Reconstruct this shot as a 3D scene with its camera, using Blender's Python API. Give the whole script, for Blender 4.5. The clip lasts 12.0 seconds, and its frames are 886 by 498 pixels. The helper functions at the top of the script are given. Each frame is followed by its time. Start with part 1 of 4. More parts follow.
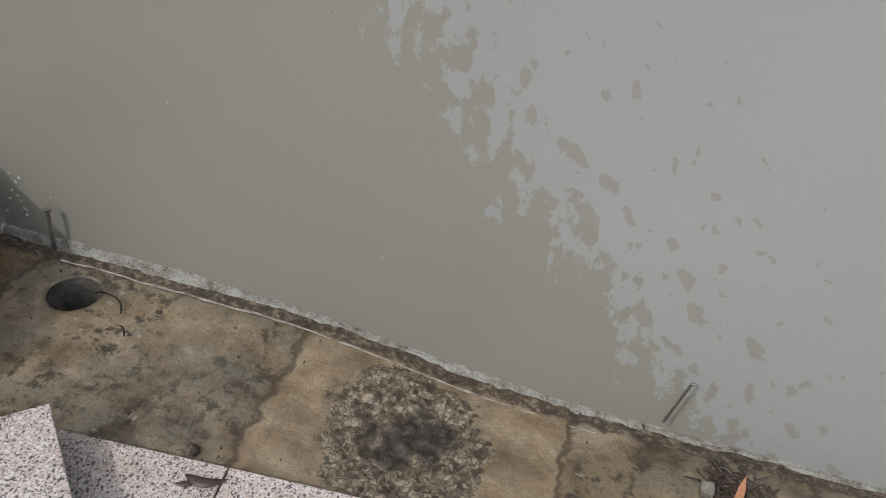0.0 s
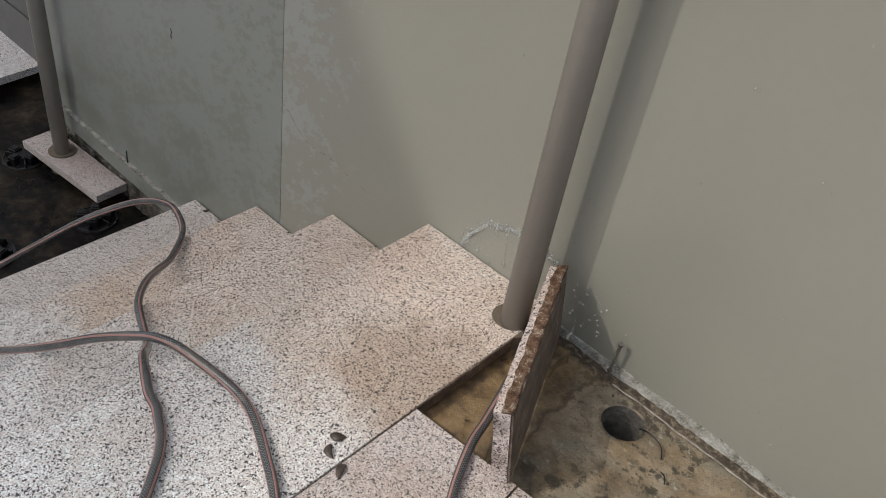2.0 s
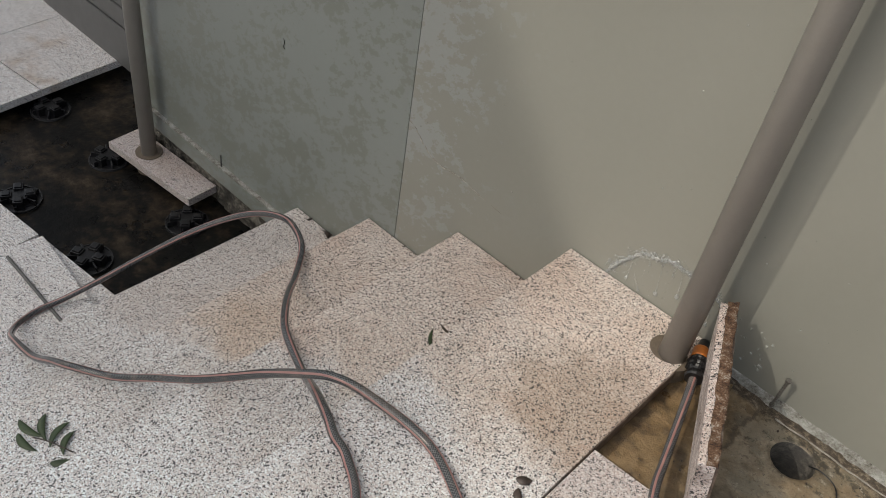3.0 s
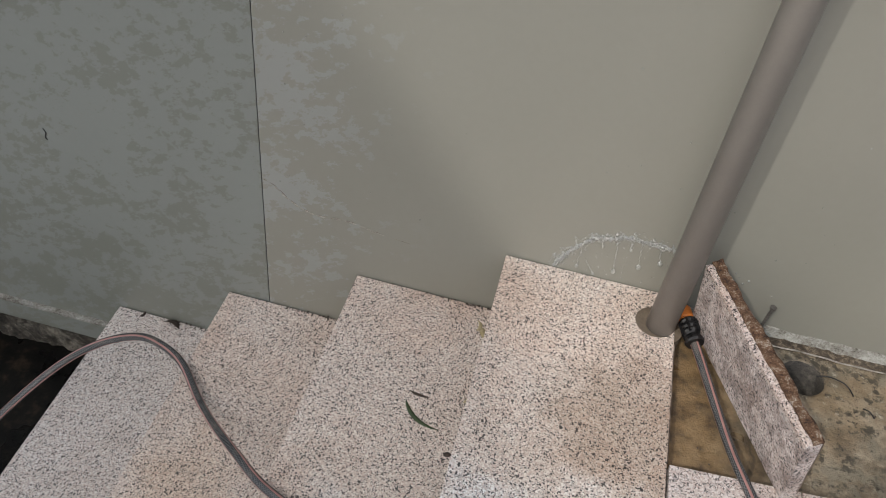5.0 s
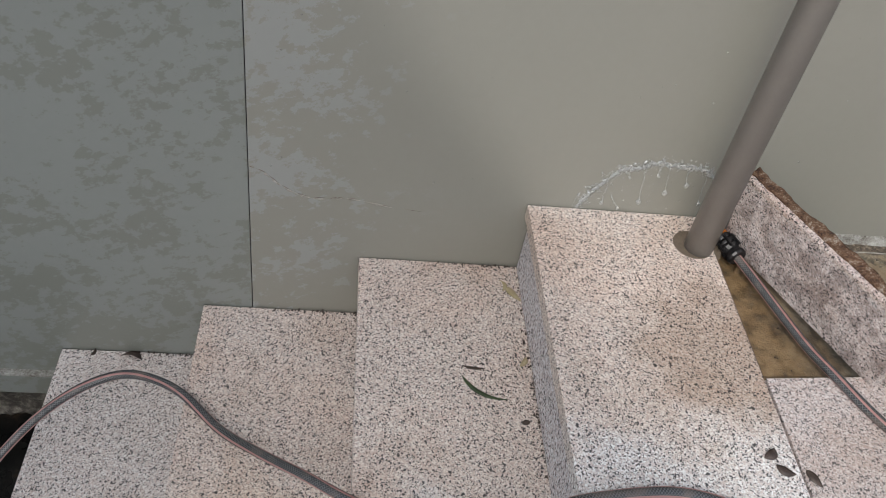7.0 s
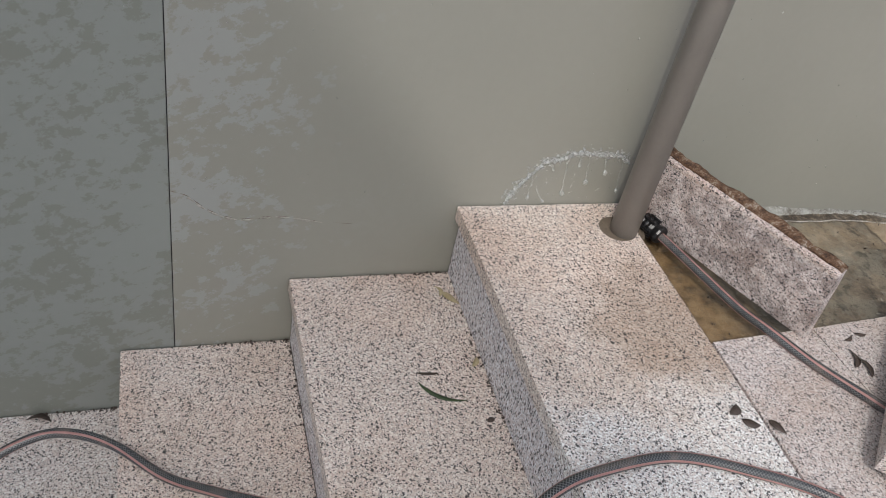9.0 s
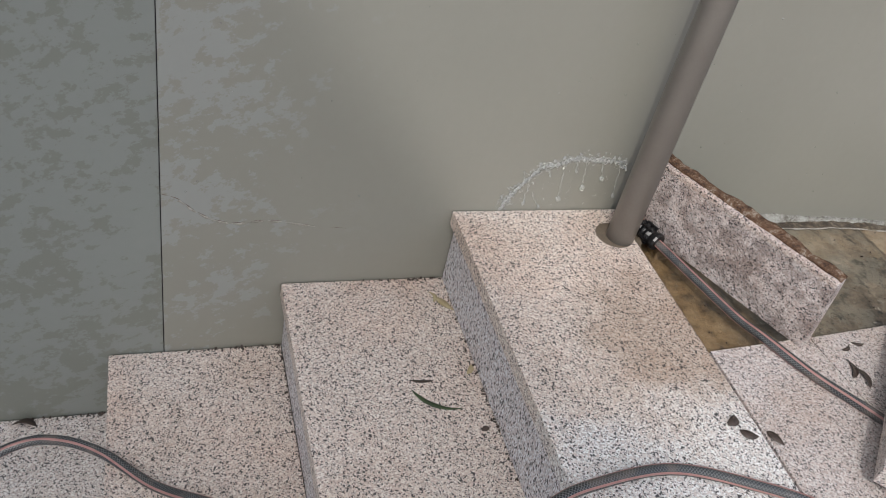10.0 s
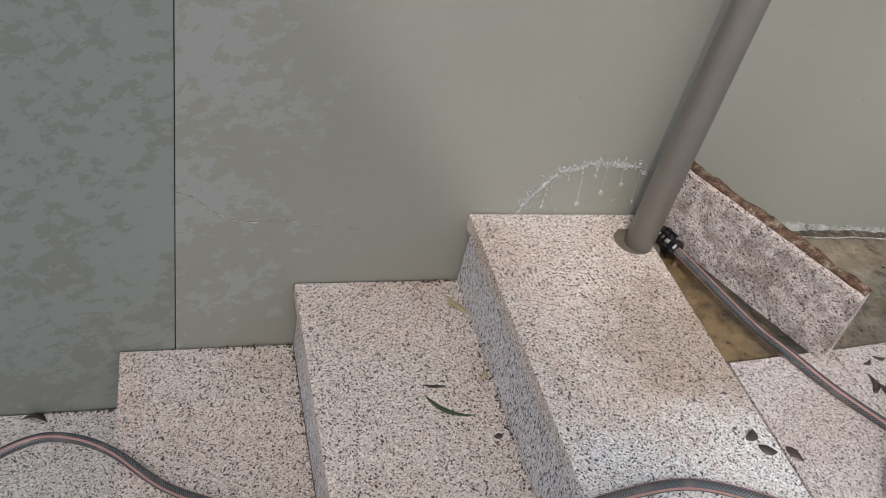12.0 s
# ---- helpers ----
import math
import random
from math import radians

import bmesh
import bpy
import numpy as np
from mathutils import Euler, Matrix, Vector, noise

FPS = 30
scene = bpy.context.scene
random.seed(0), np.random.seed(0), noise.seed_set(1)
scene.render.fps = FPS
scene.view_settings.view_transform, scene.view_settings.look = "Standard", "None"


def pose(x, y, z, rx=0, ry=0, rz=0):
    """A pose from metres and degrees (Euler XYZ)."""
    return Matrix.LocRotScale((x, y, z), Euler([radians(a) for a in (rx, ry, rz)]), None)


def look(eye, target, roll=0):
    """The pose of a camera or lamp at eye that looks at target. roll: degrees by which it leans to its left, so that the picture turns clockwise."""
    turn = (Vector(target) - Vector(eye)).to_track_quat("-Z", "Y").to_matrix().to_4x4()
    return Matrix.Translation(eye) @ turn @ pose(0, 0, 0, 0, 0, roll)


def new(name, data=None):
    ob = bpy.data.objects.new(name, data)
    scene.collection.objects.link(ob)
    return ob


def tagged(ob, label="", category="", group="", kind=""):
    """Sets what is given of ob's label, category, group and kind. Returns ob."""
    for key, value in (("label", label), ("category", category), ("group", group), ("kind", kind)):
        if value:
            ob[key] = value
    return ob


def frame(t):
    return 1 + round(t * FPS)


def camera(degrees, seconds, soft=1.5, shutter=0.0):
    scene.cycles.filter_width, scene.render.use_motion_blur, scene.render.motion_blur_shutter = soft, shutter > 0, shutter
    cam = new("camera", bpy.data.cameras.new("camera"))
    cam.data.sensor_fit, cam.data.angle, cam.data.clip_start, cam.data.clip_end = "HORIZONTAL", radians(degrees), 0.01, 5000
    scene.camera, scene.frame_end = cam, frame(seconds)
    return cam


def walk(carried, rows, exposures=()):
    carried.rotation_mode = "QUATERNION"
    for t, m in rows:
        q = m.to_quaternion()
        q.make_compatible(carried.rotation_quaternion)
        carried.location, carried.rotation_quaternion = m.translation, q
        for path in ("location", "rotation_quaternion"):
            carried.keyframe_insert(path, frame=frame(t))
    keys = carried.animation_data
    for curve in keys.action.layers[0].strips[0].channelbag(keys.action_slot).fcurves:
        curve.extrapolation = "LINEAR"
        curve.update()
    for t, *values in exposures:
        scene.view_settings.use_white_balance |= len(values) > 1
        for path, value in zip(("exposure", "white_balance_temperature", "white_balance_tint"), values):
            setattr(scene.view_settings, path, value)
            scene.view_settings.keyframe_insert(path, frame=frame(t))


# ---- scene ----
cam = camera(55.7, 12.0, soft=0.85)
PATH = [
    (0, (1.313, -0.911, 0.832), (0.991, 0.664, -0.358), 6.9),
    (0.5, (1.299, -0.979, 0.907), (0.544, 0.47, -0.246), 4.5),
    (0.7, (1.242, -1.005, 0.876), (0.4, 0.427, -0.238), 4.7),
    (1, (1.127, -1.032, 0.885), (0.205, 0.347, -0.232), 5.0),
    (1.5, (0.97, -1.065, 0.933), (-0.041, 0.259, -0.174), 6.7),
    (2, (0.892, -1.118, 1.107), (-0.04, 0.116, -0.161), 10.3),
    (2.5, (0.818, -1.212, 1.159), (-0.105, -0.001, -0.137), 10.9),
    (3, (0.618, -1.258, 1.148), (-0.289, -0.067, -0.178), 10.3),
    (3.5, (0.448, -1.237, 1.155), (-0.408, -0.024, -0.185), 7.3),
    (3.7, (0.381, -1.202, 1.171), (-0.406, 0.032, -0.192), 6.7),
    (5.3, (-0.04, -1.174, 1.152), (-0.162, 0.236, -0.267), 9.0),
    (5.5, (-0.097, -1.163, 1.146), (-0.181, 0.244, -0.280), 10.0),
    (6, (-0.213, -1.2, 1.078), (-0.082, 0.222, -0.322), 15.4),
    (6.5, (-0.324, -1.255, 1.049), (-0.102, 0.166, -0.341), 13.5),
    (7, (-0.351, -1.156, 1.0), (-0.093, 0.261, -0.387), 10.8),
    (7.5, (-0.418, -1.162, 0.95), (-0.016, 0.287, -0.369), 11.3),
    (7.7, (-0.44, -1.18, 0.942), (0.042, 0.264, -0.355), 10.5),
    (9.5, (-0.516, -1.149, 0.908), (0.12, 0.276, -0.343), 13.7),
    (10, (-0.512, -1.139, 0.906), (0.129, 0.284, -0.344), 14.1),
    (10.5, (-0.512, -1.137, 0.908), (0.125, 0.283, -0.348), 14.3),
    (11, (-0.518, -1.14, 0.899), (0.103, 0.291, -0.352), 14.3),
    (11.5, (-0.519, -1.124, 0.905), (0.105, 0.3, -0.354), 15.0),
    (12, (-0.517, -1.11, 0.906), (0.103, 0.307, -0.362), 14.9),
]
walk(cam, [(t, look(eye, target, roll)) for t, eye, target, roll in PATH],
     exposures=[(0, 0.34, 6400, 8.5), (0.5, 0.36, 6400, 8.5), (1.0, 0.39, 6430, 8.5), (2.5, 0.40, 6820, 6.5), (3.5, 0.40, 6900, 6.4), (5.5, 0.49, 6480, 8.3), (6.5, 0.52, 6400, 8.4), (12, 0.54, 6370, 8.4)])

# ---- light ----
SUN_DIR = Vector((0.59, 1.0, -1.15)).normalized()
world = bpy.data.worlds.new("world")
scene.world = world
world.use_nodes = True
wn = world.node_tree.nodes
wl = world.node_tree.links
sky = wn.new("ShaderNodeTexSky")
sky.sky_type = 'NISHITA'
sky.sun_disc = False
sky.sun_elevation = math.asin(-SUN_DIR.z)
sky.sun_rotation = math.atan2(-SUN_DIR.x, -SUN_DIR.y)
sky.dust_density = 4.0
haze = wn.new("ShaderNodeHueSaturation")
haze.inputs["Saturation"].default_value = 0.62
wl.new(sky.outputs[0], haze.inputs["Color"])
wl.new(haze.outputs[0], wn["Background"].inputs["Color"])
wn["Background"].inputs["Strength"].default_value = 0.15

sun_data = bpy.data.lights.new("sun", 'SUN')
sun_data.energy = 0.98
sun_data.angle = radians(0.53)
sun_data.color = (1.0, 0.955, 0.90)
sun = new("sun", sun_data)
sun.matrix_basis = Matrix.Translation((-3, -5, 6)) @ SUN_DIR.to_track_quat("-Z", "Y").to_matrix().to_4x4()


# ---- materials ----
class Nodes:
    """Short forms for building a node material."""

    def __init__(self, name):
        self.mat = bpy.data.materials.new(name)
        self.mat.use_nodes = True
        self.n = self.mat.node_tree.nodes
        self.l = self.mat.node_tree.links
        self.bsdf = self.n["Principled BSDF"]
        self.pos = self.n.new("ShaderNodeTexCoord").outputs["Object"]

    def put(self, value, socket):
        if hasattr(value, "links"):
            self.l.new(value, socket)
        else:
            socket.default_value = value

    def math(self, op, a, b=0.0, c=0.0, clamp=False):
        m = self.n.new("ShaderNodeMath")
        m.operation, m.use_clamp = op, clamp
        for i, v in enumerate((a, b, c)):
            self.put(v, m.inputs[i])
        return m.outputs[0]

    def scaled(self, sx, sy, sz):
        m = self.n.new("ShaderNodeMapping")
        m.inputs["Scale"].default_value = (sx, sy, sz)
        self.l.new(self.pos, m.inputs["Vector"])
        return m.outputs[0]

    def noise(self, scale, detail=4.0, rough=0.55, vec=None, out="Fac"):
        m = self.n.new("ShaderNodeTexNoise")
        m.inputs["Scale"].default_value = scale
        m.inputs["Detail"].default_value = detail
        m.inputs["Roughness"].default_value = rough
        self.l.new(vec or self.pos, m.inputs["Vector"])
        return m.outputs[out]

    def cells(self, scale, vec=None, out="Color", feature='F1', rand=1.0):
        m = self.n.new("ShaderNodeTexVoronoi")
        m.feature = feature
        m.inputs["Scale"].default_value = scale
        m.inputs["Randomness"].default_value = rand
        self.l.new(vec or self.pos, m.inputs["Vector"])
        return m.outputs[out]

    def xyz(self, vec=None):
        m = self.n.new("ShaderNodeSeparateXYZ")
        self.l.new(vec or self.pos, m.inputs[0])
        return m.outputs[0], m.outputs[1], m.outputs[2]

    def ramp(self, fac, stops, kind='LINEAR'):
        m = self.n.new("ShaderNodeValToRGB")
        r = m.color_ramp
        r.interpolation = kind
        while len(r.elements) < len(stops):
            r.elements.new(0.5)
        for e, (p, c) in zip(r.elements, stops):
            e.position = p
            e.color = (*c, 1) if isinstance(c, tuple) else (c, c, c, 1)
        self.put(fac, m.inputs[0])
        return m.outputs[0]

    def mix(self, fac, a, b, blend='MIX'):
        m = self.n.new("ShaderNodeMix")
        m.data_type, m.blend_type = 'RGBA', blend
        self.put(fac, m.inputs[0])
        self.put((*a, 1) if isinstance(a, tuple) else a, m.inputs[6])
        self.put((*b, 1) if isinstance(b, tuple) else b, m.inputs[7])
        return m.outputs[2]

    def step(self, value, lo, hi):
        m = self.n.new("ShaderNodeMapRange")
        m.interpolation_type = 'SMOOTHSTEP'
        self.put(value, m.inputs[0])
        self.put(lo, m.inputs[1])
        self.put(hi, m.inputs[2])
        return m.outputs[0]

    def bump(self, height, strength=0.3, distance=0.002):
        m = self.n.new("ShaderNodeBump")
        m.inputs["Strength"].default_value = strength
        m.inputs["Distance"].default_value = distance
        self.l.new(height, m.inputs["Height"])
        self.l.new(m.outputs[0], self.bsdf.inputs["Normal"])

    def done(self, color, rough=0.6, metal=0.0, spec=0.5):
        self.put((*color, 1) if isinstance(color, tuple) else color, self.bsdf.inputs["Base Color"])
        self.put(rough, self.bsdf.inputs["Roughness"])
        self.put(metal, self.bsdf.inputs["Metallic"])
        self.put(spec, self.bsdf.inputs["Specular IOR Level"])
        return self.mat


def granite(name, wet_edge=None, tint=(1.0, 1.0, 1.0), grime=0.25, streak=False, soaked_patches=0.0, flecks=1.0):
    """Pale pink speckled granite; wet_edge gives the line towards the wall behind which the stone is soaked."""
    g = Nodes(name)
    warp = g.noise(210, 3, out="Color")
    v = g.n.new("ShaderNodeVectorMath")
    v.operation = 'MULTIPLY_ADD'
    g.l.new(warp, v.inputs[0])
    v.inputs[1].default_value = (0.0045, 0.0045, 0.0045)
    g.l.new(g.pos, v.inputs[2])
    base = v.outputs[0]
    if streak:
        m = g.n.new("ShaderNodeMapping")
        m.inputs["Scale"].default_value = (1, 1, 0.55)
        g.l.new(base, m.inputs["Vector"])
        base = m.outputs[0]
    grain = g.xyz(g.cells(450, base))
    stone = g.ramp(grain[0], [(0.0, (0.47, 0.435, 0.42)), (0.13, (0.60, 0.515, 0.48)), (0.34, (0.68, 0.615, 0.585)), (0.58, (0.74, 0.71, 0.69)), (0.80, (0.85, 0.84, 0.825))], 'CONSTANT')
    flake = g.xyz(g.cells(370, base))
    stone = g.mix(g.math('MULTIPLY', g.math('LESS_THAN', flake[2], 0.10), 0.5), stone, (0.27, 0.26, 0.265))
    stone = g.mix(g.math('MULTIPLY', g.math('LESS_THAN', flake[1], 0.10), 0.96 * flecks), stone, (0.022, 0.022, 0.026))
    fine = g.xyz(g.cells(600, base))
    stone = g.mix(g.math('MULTIPLY', g.math('LESS_THAN', fine[1], 0.085), 0.93 * flecks), stone, (0.04, 0.04, 0.045))
    cloud = g.noise(5, 5, 0.6)
    stone = g.mix(g.math('MULTIPLY', g.step(cloud, 0.45, 0.7), grime), stone, (0.72, 0.58, 0.46), 'MULTIPLY')
    rough = 0.55
    if wet_edge is not None:
        x, y, z = g.xyz()
        edge = g.math('MULTIPLY_ADD', x, 0.16, wet_edge)
        edge = g.math('ADD', edge, g.math('MULTIPLY', g.math('SUBTRACT', g.noise(7, 5), 0.5), 0.3))
        dry = g.step(g.math('SUBTRACT', edge, y), -0.04, 0.06)
        rosy = g.step(g.noise(3.1, 4, 0.55), 0.46, 0.66)
        # the water that ran over the upper three treads carried rusty silt, the lowest stayed grey
        rusty = g.step(z, -0.43, -0.40)
        soaked = g.mix(1.0, stone, g.mix(rusty, (0.90, 0.895, 0.885), (0.95, 0.90, 0.85)), 'MULTIPLY')
        tx = g.math('DIVIDE', g.math('ADD', x, 0.49), 0.11)
        ty = g.math('DIVIDE', g.math('ADD', y, 0.52), 0.20)
        spread = g.math('ADD', g.math('MULTIPLY', tx, tx), g.math('MULTIPLY', ty, ty))
        spread = g.math('ADD', spread, g.math('MULTIPLY', g.math('SUBTRACT', g.noise(12, 4), 0.5), 1.6))
        tan = g.math('MULTIPLY', g.step(spread, 1.3, 0.1), g.math('MULTIPLY', rusty, g.math('LESS_THAN', z, -0.25)))
        soaked = g.mix(g.math('MULTIPLY', tan, 0.42), soaked, (0.92, 0.80, 0.66), 'MULTIPLY')
        soaked = g.mix(g.math('MULTIPLY', g.math('MULTIPLY', rosy, rusty), 0.5), soaked, (1.0, 0.88, 0.81), 'MULTIPLY')
        stone = g.mix(1.0, stone, (1.0, 1.035, 1.055), 'MULTIPLY')
        # stone turns paler and cooler further out from the soaked line
        outer_pale = g.step(g.math('SUBTRACT', edge, y), 0.14, 0.50)
        stone = g.mix(outer_pale, stone, g.mix(1.0, stone, (1.17, 1.215, 1.24), 'MULTIPLY'))
        # rust-brown water mark on the top tread
        dx = g.math('DIVIDE', g.math('SUBTRACT', x, 0.265), 0.16)
        dy = g.math('DIVIDE', g.math('ADD', y, 0.35), 0.19)
        away = g.math('ADD', g.math('MULTIPLY', dx, dx), g.math('MULTIPLY', dy, dy))
        away = g.math('ADD', away, g.math('MULTIPLY', g.math('SUBTRACT', g.noise(14, 4), 0.5), 1.6))
        mark = g.math('MULTIPLY', g.step(away, 1.25, 0.05), g.math('GREATER_THAN', z, -0.05))
        soaked = g.mix(g.math('MULTIPLY', mark, 0.85), soaked, (0.62, 0.555, 0.50), 'MULTIPLY')
        stone = g.mix(dry, soaked, stone)
        stone = g.mix(1.0, stone, (0.97, 0.965, 0.96), 'MULTIPLY')
        rough = g.math('MULTIPLY_ADD', dry, 0.25, 0.35)
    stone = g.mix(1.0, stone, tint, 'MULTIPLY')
    if soaked_patches:
        damp = g.step(g.noise(24, 7, 0.72), 0.42, 0.60)
        stone = g.mix(g.math('MULTIPLY', damp, soaked_patches), stone, (0.38, 0.335, 0.32), 'MULTIPLY')
        # white sheen of the slab face, put into its colour as random patches
        pale_sheen = g.step(g.noise(17, 5, 0.7), 0.55, 0.70)
        stone = g.mix(g.math('MULTIPLY', pale_sheen, 0.28), stone, (0.74, 0.73, 0.73))
    g.bump(g.math('MULTIPLY_ADD', grain[0], 0.4, g.noise(900, 2)), 0.25, 0.0008)
    return g.done(stone, rough)


def wall_paint(name, dry_color, wet_color):
    """Painted render: soaked and olive where water ran, pale grey in ragged islands where it has dried."""
    g = Nodes(name)
    x, y, z = g.xyz()
    n1 = g.math('SUBTRACT', g.noise(26, 7, 0.62, g.scaled(1.25, 1.0, 0.8)), 0.5)
    n2 = g.math('SUBTRACT', g.noise(8, 3, 0.5), 0.5)
    front = g.math('SUBTRACT', x, g.math('MULTIPLY_ADD', z, -0.98, 1.465))
    ragged = g.math('ADD', g.math('MULTIPLY', front, 0.85), g.math('MULTIPLY_ADD', n2, 0.25, g.math('MULTIPLY', n1, 0.62)))
    right = g.step(ragged, 0.015, 0.045)
    # splash marks still wet on the dried side, drawn out the way the water ran
    along = g.math('MULTIPLY_ADD', z, -0.83, g.math('MULTIPLY', x, 0.55))
    across = g.math('MULTIPLY_ADD', z, 0.55, g.math('MULTIPLY', x, 0.83))
    run = g.n.new("ShaderNodeCombineXYZ")
    g.l.new(g.math('MULTIPLY_ADD', n1, 0.035, g.math('MULTIPLY', along, 0.55)), run.inputs[0])
    g.l.new(g.math('MULTIPLY_ADD', g.math('SUBTRACT', g.noise(40, 4), 0.5), 0.03, across), run.inputs[1])
    for size, most in ((21, 0.40), (34, 0.44)):
        spots = g.n.new("ShaderNodeTexVoronoi")
        spots.voronoi_dimensions = '2D'
        spots.inputs["Scale"].default_value = size
        g.l.new(run.outputs[0], spots.inputs["Vector"])
        chance = g.xyz(spots.outputs["Color"])[0]
        radius = g.math('MULTIPLY', g.math('MULTIPLY', chance, chance), g.math('MULTIPLY', g.step(front, 0.62, -0.05), most))
        spot = g.step(g.math('SUBTRACT', radius, spots.outputs["Distance"]), 0.0, 0.045)
        right = g.math('MULTIPLY', right, g.math('SUBTRACT', 1.0, g.math('MULTIPLY', spot, 0.85)))
    # ragged dried islands either side of the joint, brushed upwards to the right
    brushed = g.n.new("ShaderNodeCombineXYZ")
    g.l.new(g.math('MULTIPLY', g.math('MULTIPLY_ADD', z, 0.45, g.math('MULTIPLY', x, 0.89)), 0.72), brushed.inputs[0])
    g.l.new(g.math('MULTIPLY', g.math('MULTIPLY_ADD', z, 0.89, g.math('MULTIPLY', x, -0.45)), 0.95), brushed.inputs[1])
    islands = g.noise(40, 9, 0.70, brushed.outputs[0])
    broad = g.math('SUBTRACT', g.noise(8, 3, 0.5, brushed.outputs[0]), 0.5)
    zone = g.math('MULTIPLY_ADD', g.step(x, -0.27, -0.46), 0.10, g.math('MULTIPLY', g.step(x, -0.5, -0.52), 0.055))
    zone = g.math('SUBTRACT', zone, g.math('MULTIPLY', g.step(z, 0.0, -0.40), 0.06))
    left = g.math('ADD', g.math('MULTIPLY_ADD', broad, 0.62, islands), zone)
    left = g.math('MULTIPLY', g.step(left, 0.585, 0.630), g.step(x, -0.12, -0.40))
    dry = g.math('MAXIMUM', right, g.math('MULTIPLY', left, g.math('MULTIPLY_ADD', g.step(x, -0.50, -0.52), 0.06, 0.64)))
    mottled = g.math('MULTIPLY_ADD', g.noise(2.3, 4), 0.16, 0.92)
    mottled = g.math('MULTIPLY', mottled, g.math('MULTIPLY_ADD', g.noise(60, 3), 0.06, 0.97))
    color = g.mix(dry, wet_color, dry_color)
    mm = g.n.new("ShaderNodeCombineColor")
    for i in range(3):
        g.l.new(mottled, mm.inputs[i])
    color = g.mix(1.0, color, mm.outputs[0], 'MULTIPLY')
    g.bump(g.noise(35, 5), 0.12, 0.002)
    return g.done(color, g.math('MULTIPLY_ADD', dry, 0.18, 0.32))


def concrete_wet():
    """Ochre-stained wet screed with a black silt patch and dark joints."""
    g = Nodes("wet_screed")
    x, y, z = g.xyz()
    big = g.noise(8, 9, 0.72)
    color = g.ramp(big, [(0.39, (0.058, 0.045, 0.032)), (0.46, (0.135, 0.104, 0.072)), (0.53, (0.205, 0.165, 0.115)), (0.60, (0.31, 0.262, 0.195))])
    drab = g.step(g.noise(13, 7, 0.68), 0.49, 0.56)
    color = g.mix(g.math('MULTIPLY', drab, 0.65), color, (0.185, 0.168, 0.128))
    ochre = g.step(g.noise(4.3, 6, 0.6), 0.52, 0.63)
    color = g.mix(g.math('MULTIPLY', ochre, 0.45), color, (0.25, 0.175, 0.095))
    grime = g.math('MULTIPLY', g.step(g.noise(30, 9, 0.76), 0.505, 0.585), g.step(g.noise(6, 3, 0.5), 0.40, 0.58))
    color = g.mix(g.math('MULTIPLY', grime, 0.88), color, (0.040, 0.035, 0.026))
    specks = g.step(g.noise(120, 5, 0.7), 0.57, 0.63)
    color = g.mix(g.math('MULTIPLY', specks, 0.45), color, (0.04, 0.032, 0.025))
    pale = g.math('MULTIPLY', g.step(g.noise(52, 7, 0.78), 0.585, 0.635), g.step(g.noise(9, 3, 0.5), 0.46, 0.60))
    color = g.mix(g.math('MULTIPLY', pale, 0.75), color, (0.42, 0.38, 0.31))
    # the bay round the silt is smooth pale ochre, the bay beside the pole golden brown
    wobble = g.math('MULTIPLY', g.math('SUBTRACT', g.noise(22, 6, 0.65), 0.5), 0.06)
    xw = g.math('ADD', x, wobble)
    bay = g.math('MULTIPLY', g.step(xw, 0.940, 0.950), g.step(xw, 1.360, 1.350))
    clay = g.ramp(g.noise(16, 6, 0.6), [(0.36, (0.19, 0.138, 0.084)), (0.5, (0.30, 0.225, 0.145)), (0.64, (0.40, 0.32, 0.22))])
    color = g.mix(g.math('MULTIPLY', bay, 0.66), color, clay)
    gold = g.ramp(g.noise(19, 6, 0.65), [(0.38, (0.075, 0.045, 0.022)), (0.52, (0.23, 0.145, 0.065)), (0.64, (0.33, 0.225, 0.115))])
    color = g.mix(g.math('MULTIPLY', g.step(xw, 0.56, 0.40), 0.75), color, gold)
    # silt patch
    dx = g.math('DIVIDE', g.math('SUBTRACT', x, 1.138), 0.118)
    dy = g.math('DIVIDE', g.math('ADD', y, 0.178), 0.138)
    away = g.math('ADD', g.math('MULTIPLY', dx, dx), g.math('MULTIPLY', dy, dy))
    away = g.math('ADD', away, g.math('MULTIPLY', g.math('SUBTRACT', g.noise(11, 9, 0.62), 0.5), 2.3))
    silt = g.step(away, 1.0, 0.93)
    core = g.step(g.math('MULTIPLY_ADD', g.noise(30, 5, 0.7), 0.6, away), 0.68, 0.25)
    jumble = g.n.new("ShaderNodeVectorMath")
    jumble.operation = 'MULTIPLY_ADD'
    g.l.new(g.noise(60, 4, 0.6, out="Color"), jumble.inputs[0])
    jumble.inputs[1].default_value = (0.016, 0.016, 0.016)
    g.l.new(g.pos, jumble.inputs[2])
    crumb_tone = g.xyz(g.cells(125, jumble.outputs[0]))[0]
    gaps = g.cells(125, jumble.outputs[0], out="Distance", feature='DISTANCE_TO_EDGE')
    crust = g.ramp(g.math('MULTIPLY_ADD', g.noise(70, 8, 0.75), 0.9, g.math('MULTIPLY', crumb_tone, 0.35)), [(0.40, (0.045, 0.035, 0.025)), (0.55, (0.145, 0.115, 0.080)), (0.68, (0.24, 0.195, 0.138)), (0.82, (0.36, 0.305, 0.23))])
    crust = g.mix(g.math('MULTIPLY', g.step(gaps, 0.10, 0.02), 0.75), crust, (0.022, 0.018, 0.015))
